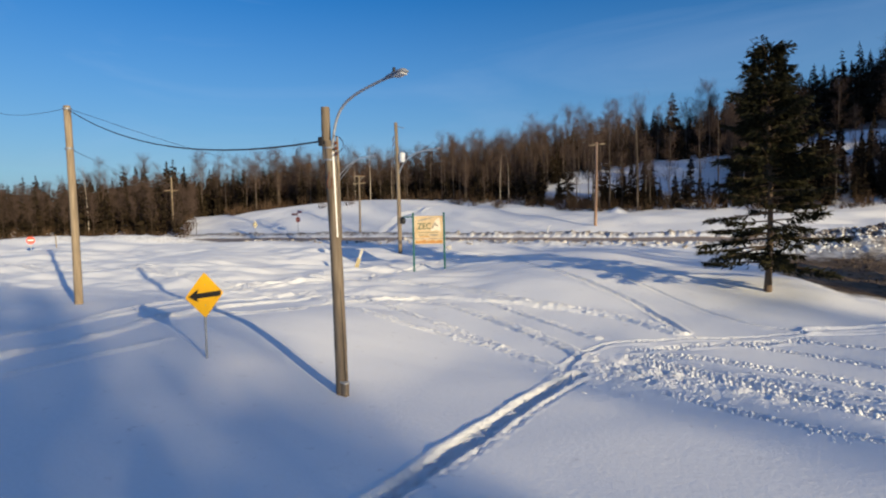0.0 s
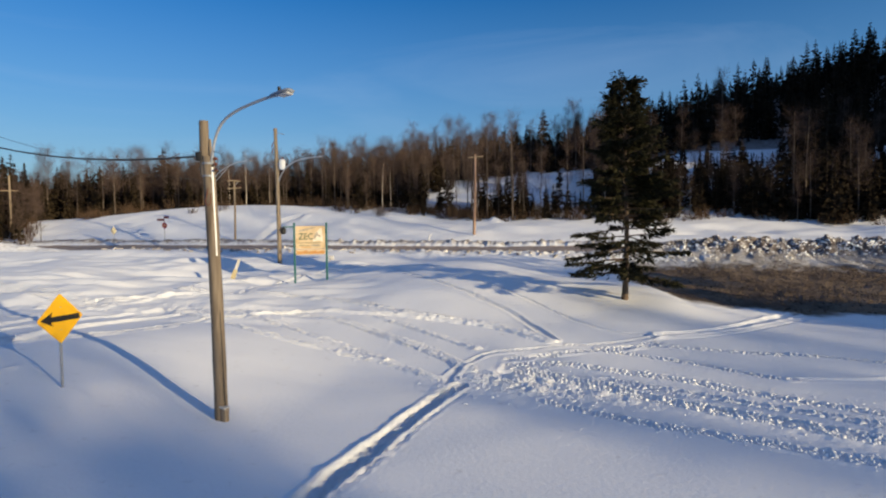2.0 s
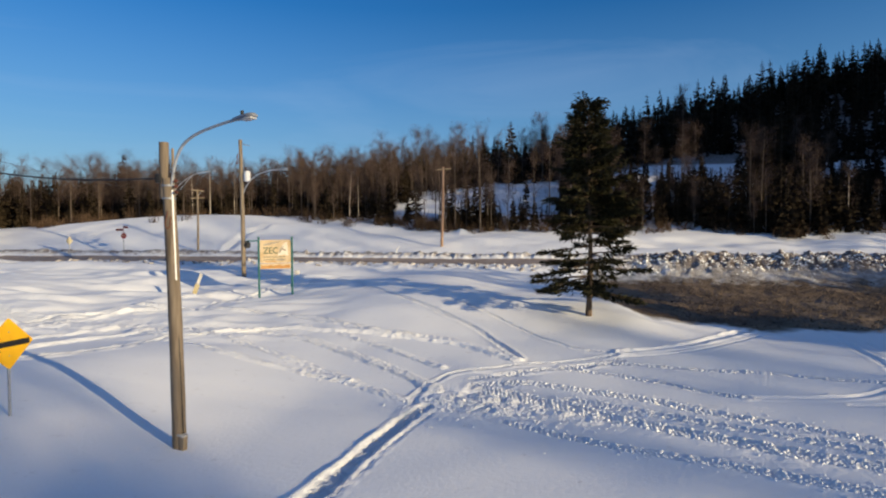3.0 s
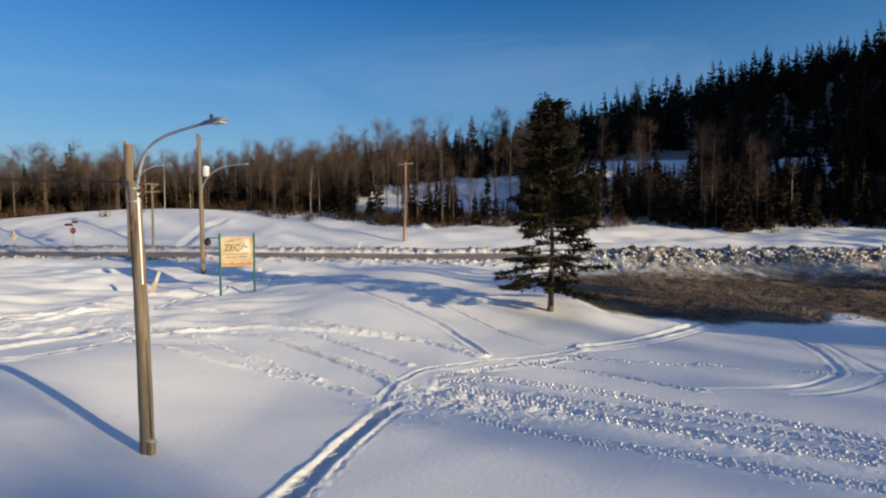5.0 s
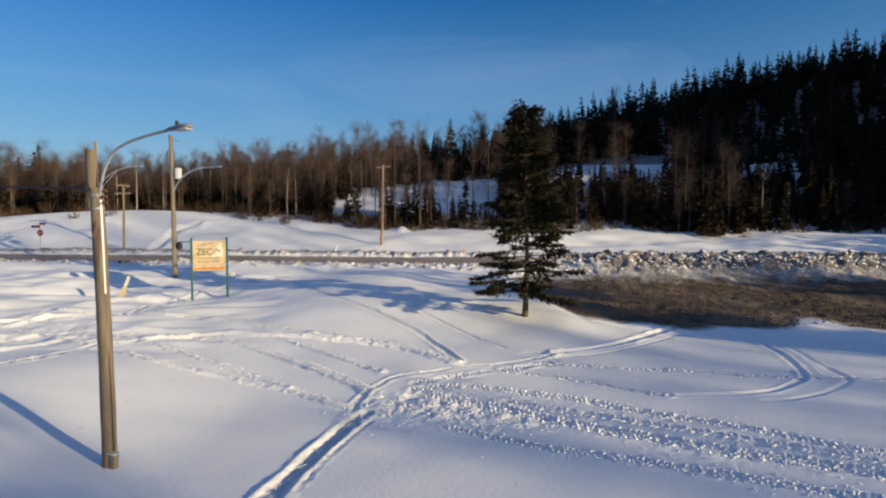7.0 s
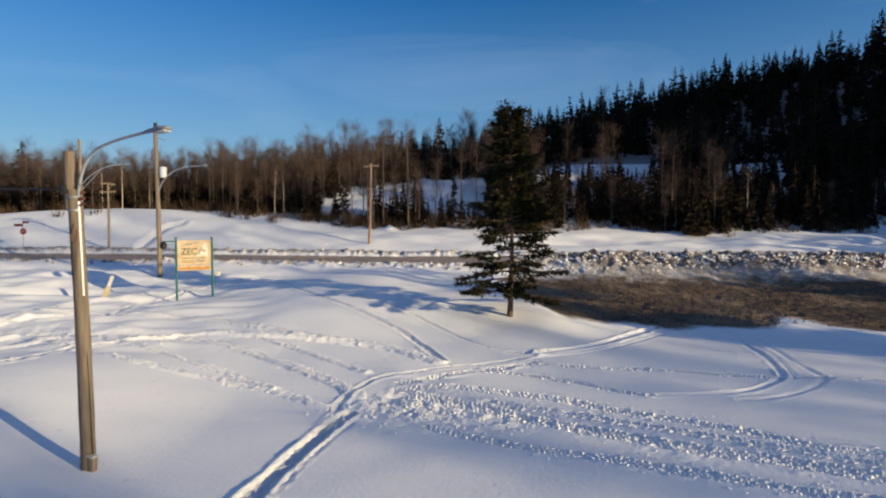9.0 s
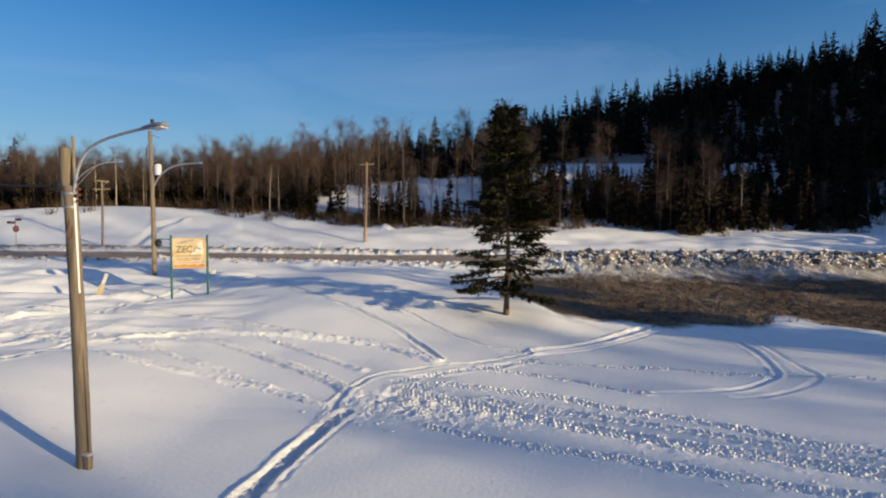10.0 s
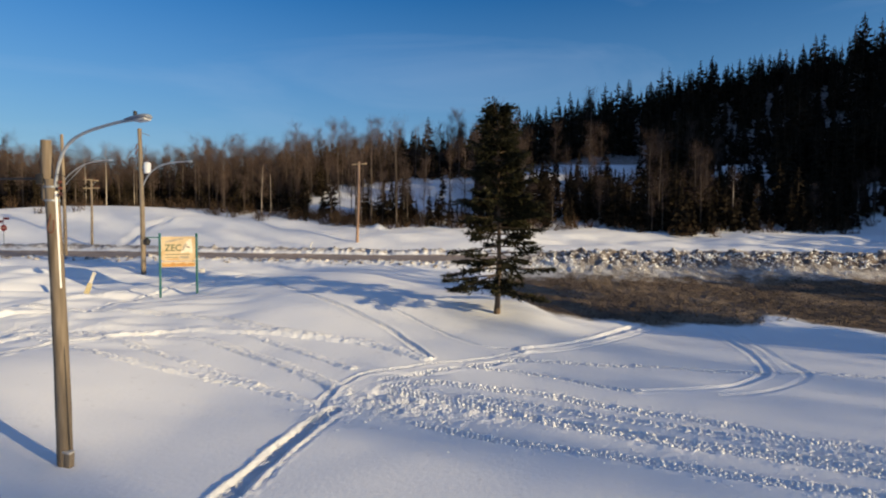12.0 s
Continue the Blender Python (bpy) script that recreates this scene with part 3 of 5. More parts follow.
# ---- lamp post by the yard ----
def wood_pole(name, label, base, top, r0, r1, material=None, n=14, group="utility poles"):
    """An Empty at the foot with the round, tapered, slightly bent pole."""
    x, y = base
    z = snow_z(x, y)
    t = thing(name, label, "utility pole" if "utility" in name else "lamp post", (x, y, z), group)
    lean = Vector((top[0] - x, top[1] - y, top[2] - z))
    pts, rad = [], []
    for k in range(13):
        u = k / 12
        bow = 0.03 * math.sin(math.pi * u)
        pts.append((lean.x * u + bow, lean.y * u, -0.4 + (lean.z + 0.4) * u))
        rad.append((r0 + (r1 - r0) * u) * (1 + 0.025 * math.sin(k * 2.1 + x)))
    bm = tube(bmesh.new(), pts, rad, n)
    part("pole", bm, material or M_POLE, t)
    return t, lean


def along(lean, z):
    """The pole's axis at a height above its foot."""
    return Vector((lean.x * z / lean.z, lean.y * z / lean.z, z))


def cobra_head(t, tip, way, size=1.0, lens=M_LENS):
    """A street lamp's head that ends at tip and points along way."""
    way = Vector(way).normalized()
    m = Matrix.Translation(Vector(tip)) @ way.to_track_quat("X", "Z").to_matrix().to_4x4()
    bm = bmesh.new()
    sect = [(-0.62, 0.055, 0.05), (-0.50, 0.075, 0.065), (-0.34, 0.10, 0.075), (-0.15, 0.13, 0.075), (-0.03, 0.12, 0.06), (0.0, 0.09, 0.04)]
    rings = []
    for x, w, h in sect:
        rings.append([bm.verts.new(m @ Vector((x * size, w * size * math.cos(a), h * size * (math.sin(a) if math.sin(a) > 0 else 0.55 * math.sin(a))))) for a in (2 * math.pi * k / 12 for k in range(12))])
    for a, b in zip(rings, rings[1:]):
        for k in range(12):
            bm.faces.new((a[k], a[(k + 1) % 12], b[(k + 1) % 12], b[k]))
    bm.faces.new(rings[0][::-1])
    bm.faces.new(rings[-1])
    bmesh.ops.recalc_face_normals(bm, faces=bm.faces[:])
    head = part("lamp_head", bm, M_HEAD, t, "grey street lamp head")
    part("lens", block(bmesh.new(), (0.30 * size, 0.19 * size, 0.05 * size), m @ pose(-0.19 * size, 0, -0.045 * size), 0.015 * size), lens, head, "pale lamp lens")
    bm = tube(bmesh.new(), [m @ Vector((-0.36 * size, 0, 0.05 * size)), m @ Vector((-0.36 * size, 0, 0.16 * size))], [0.04 * size, 0.035 * size], 10)
    part("photocell", bm, M_BLACK, head, "dark round photocell")
    return head


def arm_curve(a, b, c, n=14):
    """A bent arm from a by way of b to c."""
    a, b, c = Vector(a), Vector(b), Vector(c)
    return [(1 - u) ** 2 * a + 2 * u * (1 - u) * b + u * u * c for u in (i / n for i in range(n + 1))]


lamp, lean = wood_pole("lamp_post", "leaning grey-brown wooden lamp post with a curved steel arm", (-5.18, 14.03), (-5.27, 13.90, 6.42), 0.165, 0.14, M_LAMPPOLE, group="lamp posts")
foot = lamp.matrix_basis.translation.copy()
part("pole_extension", tube(bmesh.new(), [along(lean, 6.05) + Vector((-0.09, 0.02, 0)), along(lean, 6.8) + Vector((-0.085, 0.02, 0)), along(lean, 7.38) + Vector((-0.075, 0.02, 0))], [0.118, 0.112, 0.106], 14), M_LAMPPOLE, lamp, "slimmer upper length of pole")
tip = Vector((-2.87, 12.39, 7.64)) - foot
root = along(lean, 6.35) + Vector((0.11, -0.10, 0))
span = tip - root
shape = ((0, 0), (0.012, 0.12), (0.03, 0.25), (0.05, 0.37), (0.08, 0.485), (0.115, 0.58), (0.15, 0.65), (0.20, 0.715), (0.26, 0.77), (0.33, 0.815), (0.41, 0.855), (0.55, 0.905), (0.69, 0.945), (0.82, 0.972))
bm = tube(bmesh.new(), [root + Vector((span.x * u, span.y * u, span.z * v)) for u, v in shape], 0.034, 10)
part("arm", bm, M_STEEL, lamp, "curved galvanised lamp arm")
cobra_head(lamp, tip, Vector((span.x, span.y, 0.22)), 1.0)
for z in (6.35, 6.05):
    p = along(lean, z)
    part("bracket", tube(bmesh.new(), [p + Vector((0, 0, -0.022)), p + Vector((0, 0, 0.022))], [0.155, 0.155], 14), M_HEAD, lamp)
p0, p1, p2 = along(lean, 0.35), along(lean, 4.1), along(lean, 6.25)
side = Vector((0.115, -0.09, 0))
part("riser_cover", tube(bmesh.new(), [p1 + side, p1.lerp(p2, 0.5) + side, p2 + side], [0.025, 0.025, 0.025], 8), M_PVC, lamp, "white plastic cable cover")
part("conduit", tube(bmesh.new(), [p0 + side * 1.25, p0.lerp(p1, 0.5) + side * 1.15, p1 + side], [0.013, 0.013, 0.013], 8), M_WIRE, lamp, "thin dark cable running down the pole")
part("base_box", block(bmesh.new(), (0.17, 0.14, 0.40), Matrix.Translation(along(lean, 0.12) + Vector((0.13, -0.14, 0))) @ pose(0, 0, 0, 0, 4, -25), 0.02), M_LAMPPOLE, lamp, "small grey junction box")
part("box_lid", block(bmesh.new(), (0.20, 0.17, 0.05), Matrix.Translation(along(lean, 0.34) + Vector((0.13, -0.14, 0))) @ pose(0, 0, 0, 0, 8, -25), 0.015), M_GREYBOX, lamp)
part("connector_box", block(bmesh.new(), (0.15, 0.15, 0.22), Matrix.Translation(along(lean, 6.52) + Vector((-0.19, -0.05, 0))), 0.025), M_BLACK, lamp, "black service connector box")
for k in range(3):
    p = along(lean, 6.45 - 0.13 * k) + Vector((0.17, -0.12, 0))
    part("insulator", tube(bmesh.new(), [p, p + Vector((0.05, -0.03, 0)), p + Vector((0.10, -0.05, 0))], [0.02, 0.045, 0.025], 8), M_CERAMIC, lamp, "small brown porcelain insulator")
hook = [along(lean, 5.75) + Vector((0.02, -0.15, 0))]
for k in range(9):
    a = math.pi * (1 + k / 8)
    hook.append(along(lean, 5.45) + Vector((0.06 * math.cos(a), -0.15, 0.12 * math.sin(a))))
part("cable_loop", tube(bmesh.new(), hook + [along(lean, 5.62) + Vector((0.07, -0.15, 0))], 0.011, 6), M_CERAMIC, lamp, "hanging loop of dark brown cable")
loop = [along(lean, 6.5) + Vector((0.1, -0.12, 0)) + Vector((0.25 * math.sin(a) + 0.1, -0.1, 0.22 * math.cos(a) - 0.1)) for a in (k * math.pi / 8 for k in range(9))]
part("drip_loop", tube(bmesh.new(), loop, 0.009, 6), M_WIRE, lamp, "thin drooping service wire")


# ---- other poles ----
def crossarm(t, lean, z, half, turn, drop=0.0, insulators=(-0.9, -0.45, 0.45, 0.9)):
    p = along(lean, z)
    m = Matrix.Translation(p) @ pose(0, 0, 0, 0, drop, turn)
    arm = part("crossarm", block(bmesh.new(), (2 * half, 0.10, 0.12), m @ pose(0, -0.14, 0), 0.012), M_POLE, t, "wooden crossarm")
    for k in insulators:
        q = m @ Vector((k * half, -0.14, 0.06))
        part("insulator", tube(bmesh.new(), [q, q + Vector((0, 0, 0.06)), q + Vector((0, 0, 0.16))], [0.03, 0.06, 0.045], 8), M_CERAMIC, arm, "brown porcelain insulator")


pole_b, lean_b = wood_pole("utility_pole", "tall weathered wooden utility pole standing in the snowy field", (-21.85, 23.30), (-21.95, 23.35, 10.05), 0.185, 0.15)
for z in (9.2, 7.35):
    p = along(lean_b, z)
    part("clamp", tube(bmesh.new(), [p - Vector((0, 0, 0.05)), p + Vector((0, 0, 0.05))], [0.185, 0.185], 12), M_HEAD, pole_b, "steel cable clamp")

pole_c, lean_c = wood_pole("utility_pole", "wooden utility pole with a pale transformer and a street lamp", (-11.3, 43.3), (-11.4, 43.25, 11.95), 0.17, 0.13)
p = along(lean_c, 7.55)
part("bracket", block(bmesh.new(), (0.4, 0.12, 0.12), Matrix.Translation(p + Vector((0.25, -0.05, 0))), 0.02), M_STEEL, pole_c)
can = bmesh.new()
q = p + Vector((0.46, -0.1, -0.42))
tube(can, [q, q + Vector((0, 0, 0.03)), q + Vector((0, 0, 0.66)), q + Vector((0, 0, 0.72)), q + Vector((0, 0, 0.78))], [0.21, 0.24, 0.24, 0.22, 0.10], 16)
transformer = part("transformer", can, M_PVC, pole_c, "pale grey pole-mounted transformer can")
part("bushing", tube(bmesh.new(), [q + Vector((0, 0, 0.76)), q + Vector((0, 0, 0.96))], [0.05, 0.03], 8), M_CERAMIC, transformer)
a0 = along(lean_c, 6.25)
bm = tube(bmesh.new(), arm_curve(a0 + Vector((0.14, -0.03, 0)), a0 + Vector((0.7, -0.2, 1.72)), a0 + Vector((3.0, -0.9, 1.68))), 0.05, 8)
part("arm", bm, M_STEEL, pole_c, "curved galvanised lamp arm")
cobra_head(pole_c, a0 + Vector((3.6, -1.08, 1.74)), (1, -0.30, 0.06), 0.95)
for z in (9.0, 8.6):
    p = along(lean_c, z)
    part("cutout", tube(bmesh.new(), [p + Vector((-0.16, -0.05, 0.2)), p + Vector((-0.28, -0.08, -0.2))], [0.035, 0.05], 8), M_CERAMIC, pole_c, "fuse cutout")
part("top_bracket", tube(bmesh.new(), [along(lean_c, 9.95) + Vector((0.1, 0, 0)), along(lean_c, 9.75) + Vector((0.7, -0.2, 0))], 0.025, 8), M_STEEL, pole_c)

pole_d, lean_d = wood_pole("utility_pole", "reddish wooden utility pole with a short crossarm beyond the road", (5.24, 62.77), (5.44, 62.74, 12.2), 0.17, 0.13, M_POLE_NEW)
crossarm(pole_d, lean_d, 8.6, 0.85, 10, -6, (0.35, 0.85))
part("guy_brace", tube(bmesh.new(), [along(lean_d, 3.0), along(lean_d, 3.1) + Vector((0.5, -0.1, 0.3))], 0.02, 6), M_STEEL, pole_d)

pole_e, lean_e = wood_pole("utility_pole", "slim far utility pole with a wooden crossarm by the road", (-22.25, 65.75), (-22.2, 65.8, 9.85), 0.125, 0.10)
crossarm(pole_e, lean_e, 6.75, 0.7, 15, 4)
crossarm(pole_e, lean_e, 5.9, 0.75, 15, -3, (0.5, 0.95))
part("brace", tube(bmesh.new(), [along(lean_e, 6.1), along(lean_e, 6.7) + Vector((0.55, -0.1, 0))], 0.02, 6), M_STEEL, pole_e)

pole_f, lean_f = wood_pole("utility_pole", "weathered roadside pole carrying a street lamp on a braced arm", (-21.4, 57.0), (-21.5, 57.0, 13.2), 0.15, 0.12)
a0 = along(lean_f, 7.15)
bm = tube(bmesh.new(), arm_curve(a0 + Vector((0.1, 0, 0)), a0 + Vector((1.6, -0.5, 1.7)), a0 + Vector((3.7, -1.1, 1.75))), 0.05, 8)
part("arm", bm, M_STEEL, pole_f, "curved galvanised lamp arm")
part("brace", tube(bmesh.new(), [a0 + Vector((0.1, 0, -0.5)), a0 + Vector((2.0, -0.6, 1.42))], 0.035, 6), M_STEEL, pole_f)
cobra_head(pole_f, a0 + Vector((4.4, -1.3, 1.80)), (1, -0.3, 0.05), 1.0)

pole_g, lean_g = wood_pole("utility_pole", "far utility pole with a crossarm before dark woods", (-56.5, 78.0), (-56.5, 78.0, 11.6), 0.14, 0.11)
crossarm(pole_g, lean_g, 6.0, 1.0, 25)


def cable(name, label, points, r=0.012):
    bm = tube(bmesh.new(), points, r, 6)
    tagged(part(name, bm, M_WIRE), label, "overhead cable")


def pole_point(t, lean, z):
    return t.matrix_basis.translation + along(lean, z)


cable("service_cable", "sagging black service cable between two wooden poles", sag(pole_point(pole_b, lean_b, 9.2), pole_point(lamp, lean, 6.52) + Vector((-0.26, -0.05, 0)), 0.85), 0.022)
cable("overhead_wire", "thin overhead wire from the field pole to the road", sag(pole_point(pole_b, lean_b, 9.25), pole_point(pole_e, lean_e, 6.9), 1.1))
cable("overhead_wire", "thin overhead wire from the field pole to the far pole", sag(pole_point(pole_b, lean_b, 7.35), pole_point(pole_g, lean_g, 6.9), 0.5))
cable("overhead_wire", "thin overhead wire leaving the field pole", sag(pole_point(pole_b, lean_b, 9.25), (-52.2, 45.4, 15.8), 0.5))


# ---- signs ----
def rounded(outline, cut):
    """The outline with its corners cut in three short steps."""
    out = []
    n = len(outline)
    for i in range(n):
        p, a, b = Vector(outline[i]), Vector(outline[i - 1]), Vector(outline[(i + 1) % n])
        u, v = (a - p).normalized() * cut, (b - p).normalized() * cut
        for k in range(5):
            w = k / 4
            q = (1 - w) ** 2 * (p + u) + 2 * w * (1 - w) * p + w * w * (p + v)
            out.append((q.x, q.y))
    return out


def arrow_sign(x, y, turn):
    z = snow_z(x, y)
    t = thing("arrow_sign", "yellow diamond road sign with a black arrow, in snow", "road sign", (x, y, z), turn=turn)
    part("post", block(bmesh.new(), (0.055, 0.05, 2.75), pose(0, 0.03, 0.98), 0.006), M_STEEL, t, "galvanised steel sign post")
    h, c = 0.665, 1.84
    plate = part("plate", slab(bmesh.new(), rounded([(0, c - h), (h, c), (0, c + h), (-h, c)], 0.07), 0.006), M_YELLOW, t, "yellow diamond sign plate", smooth=False)
    k = 0.56
    arrow = [(-k, c + 0.01), (-0.22, c + 0.20), (-0.27, c + 0.075), (k - 0.01, c + 0.07), (k, c - 0.08), (-0.27, c - 0.07), (-0.22, c - 0.18)]
    part("arrow", slab(bmesh.new(), arrow, 0.003, pose(0, -0.0045, 0)), M_ARROW, plate, "black arrow", smooth=False)
    for dz in (-0.3, 0.3):
        part("bolt", tube(bmesh.new(), [(0, -0.012, c + dz), (0, 0.0, c + dz)], 0.014, 8), M_STEEL, t)
    return t


arrow_sign(-9.62, 14.92, 73)


def welcome_sign():
    """Cream board with dark lettering between two green posts."""
    a, b = Vector((-8.22, 35.05)), Vector((-6.33, 35.55))
    mid = (a + b) / 2
    turn = math.degrees(math.atan2(b.y - a.y, b.x - a.x))
    z = snow_z(mid.x, mid.y)
    t = thing("welcome_sign", "cream wooden notice board between two dark green posts in the snow", "sign board", (mid.x, mid.y, z), turn=turn)
    half = (b - a).length / 2
    for x, lo in ((-half, -0.32), (half, 0.12)):
        post = part("post", block(bmesh.new(), (0.125, 0.125, 3.75 - lo + 0.3), pose(x, 0, (3.75 + lo - 0.3) / 2), 0.015), M_GREEN, t, "dark green square post")
        part("cap", block(bmesh.new(), (0.15, 0.15, 0.05), pose(x, 0, 3.77), 0.015), M_GREEN, post)
    w, z0, z1 = half - 0.075, 2.17, 3.60
    board = part("board", slab(bmesh.new(), rounded([(-w, z0), (w, z0), (w, z1), (-w, z1)], 0.10), 0.05, pose(0, -0.03, 0)), M_BOARD, t, "cream wooden sign board", smooth=False)
    # landscape band along the foot of the board
    plate = part("lower_plank", slab(bmesh.new(), rounded([(-w, 1.81), (w, 1.81), (w, 2.14), (-w, 2.14)], 0.05), 0.05, pose(0, -0.03, 0)), M_BOARD, t, "cream lower plank", smooth=False)
    hill = [(-w + 0.05, 1.85), (w - 0.05, 1.85), (w - 0.05, 2.03)] + [(w - 0.05 - (2 * w - 0.1) * k / 12, 2.03 + 0.04 * math.sin(k * 1.7) + 0.03 * math.cos(k * 3.1)) for k in range(1, 13)]
    part("landscape_band", slab(bmesh.new(), hill, 0.006, pose(0, -0.036, 0)), M_OCHRE, plate, "ochre painted landscape strip", smooth=False)
    for k, (x0, x1, zz) in enumerate(((-0.70, -0.05, 2.38), (-0.60, 0.0, 2.28), (-0.70, 0.60, 2.55))):
        part("line_of_writing", slab(bmesh.new(), [(x0, zz - 0.022), (x1, zz - 0.022), (x1, zz + 0.022), (x0, zz + 0.022)], 0.005, pose(0, -0.036, 0)), M_LETTER if k != 1 else M_OCHRE, board, smooth=False)
    emblem = [(0.12, 2.62), (0.22, 2.93), (0.36, 3.18), (0.55, 3.44), (0.68, 3.48), (0.72, 3.26), (0.74, 2.93), (0.76, 2.62), (0.50, 2.69)]
    part("emblem", slab(bmesh.new(), emblem, 0.005, pose(0, -0.036, 0)), M_PEAK, board, "pale painted mountain emblem", smooth=False)
    stroke = [(0.20, 2.77), (0.26, 3.08), (0.40, 3.21), (0.50, 3.18), (0.42, 3.08), (0.58, 3.02), (0.66, 2.89), (0.50, 2.93), (0.36, 2.98), (0.28, 2.77)]
    part("emblem", slab(bmesh.new(), stroke, 0.005, pose(0, -0.042, 0)), M_GREYPAINT, board, "grey-green painted stroke", smooth=False)
    oval = [(0.30 + 0.30 * math.cos(a), 2.38 + 0.07 * math.sin(a)) for a in (k * math.pi / 8 for k in range(16))]
    part("emblem", slab(bmesh.new(), oval, 0.005, pose(0, -0.042, 0)), M_GREYPAINT, board, "grey oval mark", smooth=False)
    sweep = [(-0.70, 3.24), (-0.30, 3.30), (0.10, 3.42), (0.34, 3.52), (0.05, 3.50), (-0.36, 3.42), (-0.70, 3.34)]
    part("emblem", slab(bmesh.new(), sweep, 0.005, pose(0, -0.035, 0)), M_GREYPAINT, board, smooth=False)
    curve = bpy.data.curves.new("letters", "FONT")
    curve.body, curve.size, curve.extrude, curve.offset = "ZEC", 0.55, 0.004, 0.012
    holder = bpy.data.objects.new("letters", curve)
    mesh = bpy.data.meshes.new_from_object(holder)
    bpy.data.objects.remove(holder)
    mesh.transform(pose(-0.73, -0.040, 2.76, 90, 0, 0) @ Matrix.Diagonal((0.88, 1.0, 1.0, 1.0)))
    link_part("lettering", mesh, M_LETTER, board, "dark green letters")
    side_arm = part("side_arm", block(bmesh.new(), (0.66, 0.05, 0.07), pose(-half - 0.36, 0, 3.55), 0.01), M_GREEN, t, "short green side arm")
    lantern = tube(bmesh.new(), [(-half - 0.66, 0, 3.10), (-half - 0.66, 0, 3.16), (-half - 0.66, 0, 3.40), (-half - 0.66, 0, 3.56)], [0.08, 0.17, 0.20, 0.05], 8)
    part("hanging_lantern", lantern, M_BLACK, side_arm, "small dark hanging lantern")
    part("box_bracket", block(bmesh.new(), (0.16, 0.05, 0.05), pose(half + 0.10, 0.02, 1.55), 0.008), M_STEEL, t)
    part("side_box", block(bmesh.new(), (0.30, 0.12, 0.26), pose(half + 0.30, 0.02, 1.55), 0.02), M_GREYBOX, t, "small white box")
    return t


welcome_sign()


def small_sign(name, label, x, y, outline, material, height, turn, extra=None):
    z = snow_z(x, y)
    t = thing(name, label, "road sign", (x, y, z), turn=turn)
    part("post", block(bmesh.new(), (0.06, 0.05, height + 0.3), pose(0, 0.03, height / 2 - 0.15), 0.006), M_STEEL, t, "steel sign post")
    part("plate", slab(bmesh.new(), outline, 0.006), material, t, smooth=False)
    for nm, ol, mt in extra or ():
        part(nm, slab(bmesh.new(), ol, 0.004, pose(0, -0.006, 0)), mt, t, smooth=False)
    return t


def ring(r, c, n=24, phase=0.0):
    return [(r * math.cos(2 * math.pi * (k + phase) / n), c + r * math.sin(2 * math.pi * (k + phase) / n)) for k in range(n)]


def plank(x0, x1, z0, z1):
    return [(x0, z0), (x1, z0), (x1, z1), (x0, z1)]


stop = small_sign("stop_sign", "dark red octagonal road sign with street name plates above", -31.0, 67.3, ring(0.36, 1.70, 8, 0.5), M_RED, 2.9, 62,
                  [("name_plate", plank(-0.95, -0.05, 2.25, 2.50), M_MAROON), ("name_plate", plank(-0.05, 0.6, 2.55, 2.80), M_MAROON), ("line_of_writing", plank(-0.85, -0.2, 2.35, 2.39), M_GREYPAINT), ("line_of_writing", plank(-0.22, 0.22, 1.67, 1.75), M_GREYPAINT)])
small_sign("round_sign", "small round red and white road sign at the field's edge", -54.9, 52.0, ring(0.40, 1.15), M_ORANGE, 1.5, 45,
           [("bar", plank(-0.27, 0.27, 1.08, 1.22), M_WHITE)])
small_sign("warning_sign", "small faded yellow road sign beyond the road", -37.1, 67.6, [(0, 1.25), (0.34, 1.75), (0, 2.25), (-0.34, 1.75)], M_FADED, 2.0, 25)


def tilted_marker(x, y):
    z = snow_z(x, y)
    t = thing("tilted_marker", "pale yellow and white marker board leaning in the snow", "marker", (x, y, z), turn=20)
    m = pose(0, 0, 0, -12, 20, 0)
    part("lower_board", slab(bmesh.new(), plank(-0.13, 0.13, -0.2, 0.62), 0.03, m), M_PALEYELLOW, t, "pale yellow board", smooth=False)
    part("upper_board", slab(bmesh.new(), plank(-0.09, 0.09, 0.63, 1.3), 0.03, m), M_FADEDGREY, t, "weathered grey board", smooth=False)


tilted_marker(-12.2, 35.4)

stake_z = snow_z(0.16, 60.2)
stake = thing("snow_stake", "short bent white marker stake on the snow bank", "marker", (0.16, 60.2, stake_z))
part("rod", tube(bmesh.new(), [(0, 0, -0.2), (0.02, 0, 0.35), (0.12, 0, 0.65), (0.30, 0, 0.85)], [0.07, 0.07, 0.06, 0.04], 8), M_WHITE, stake)


x, y = -56.0, 56.3
post = thing("snow_stake", "thin grey marker stake at the edge of the snowy field", "marker", (x, y, snow_z(x, y)))
part("rod", tube(bmesh.new(), [(0, 0, -0.3), (0, 0, 0.8), (0.02, 0, 1.5)], [0.06, 0.055, 0.05], 8), M_POLE, post)

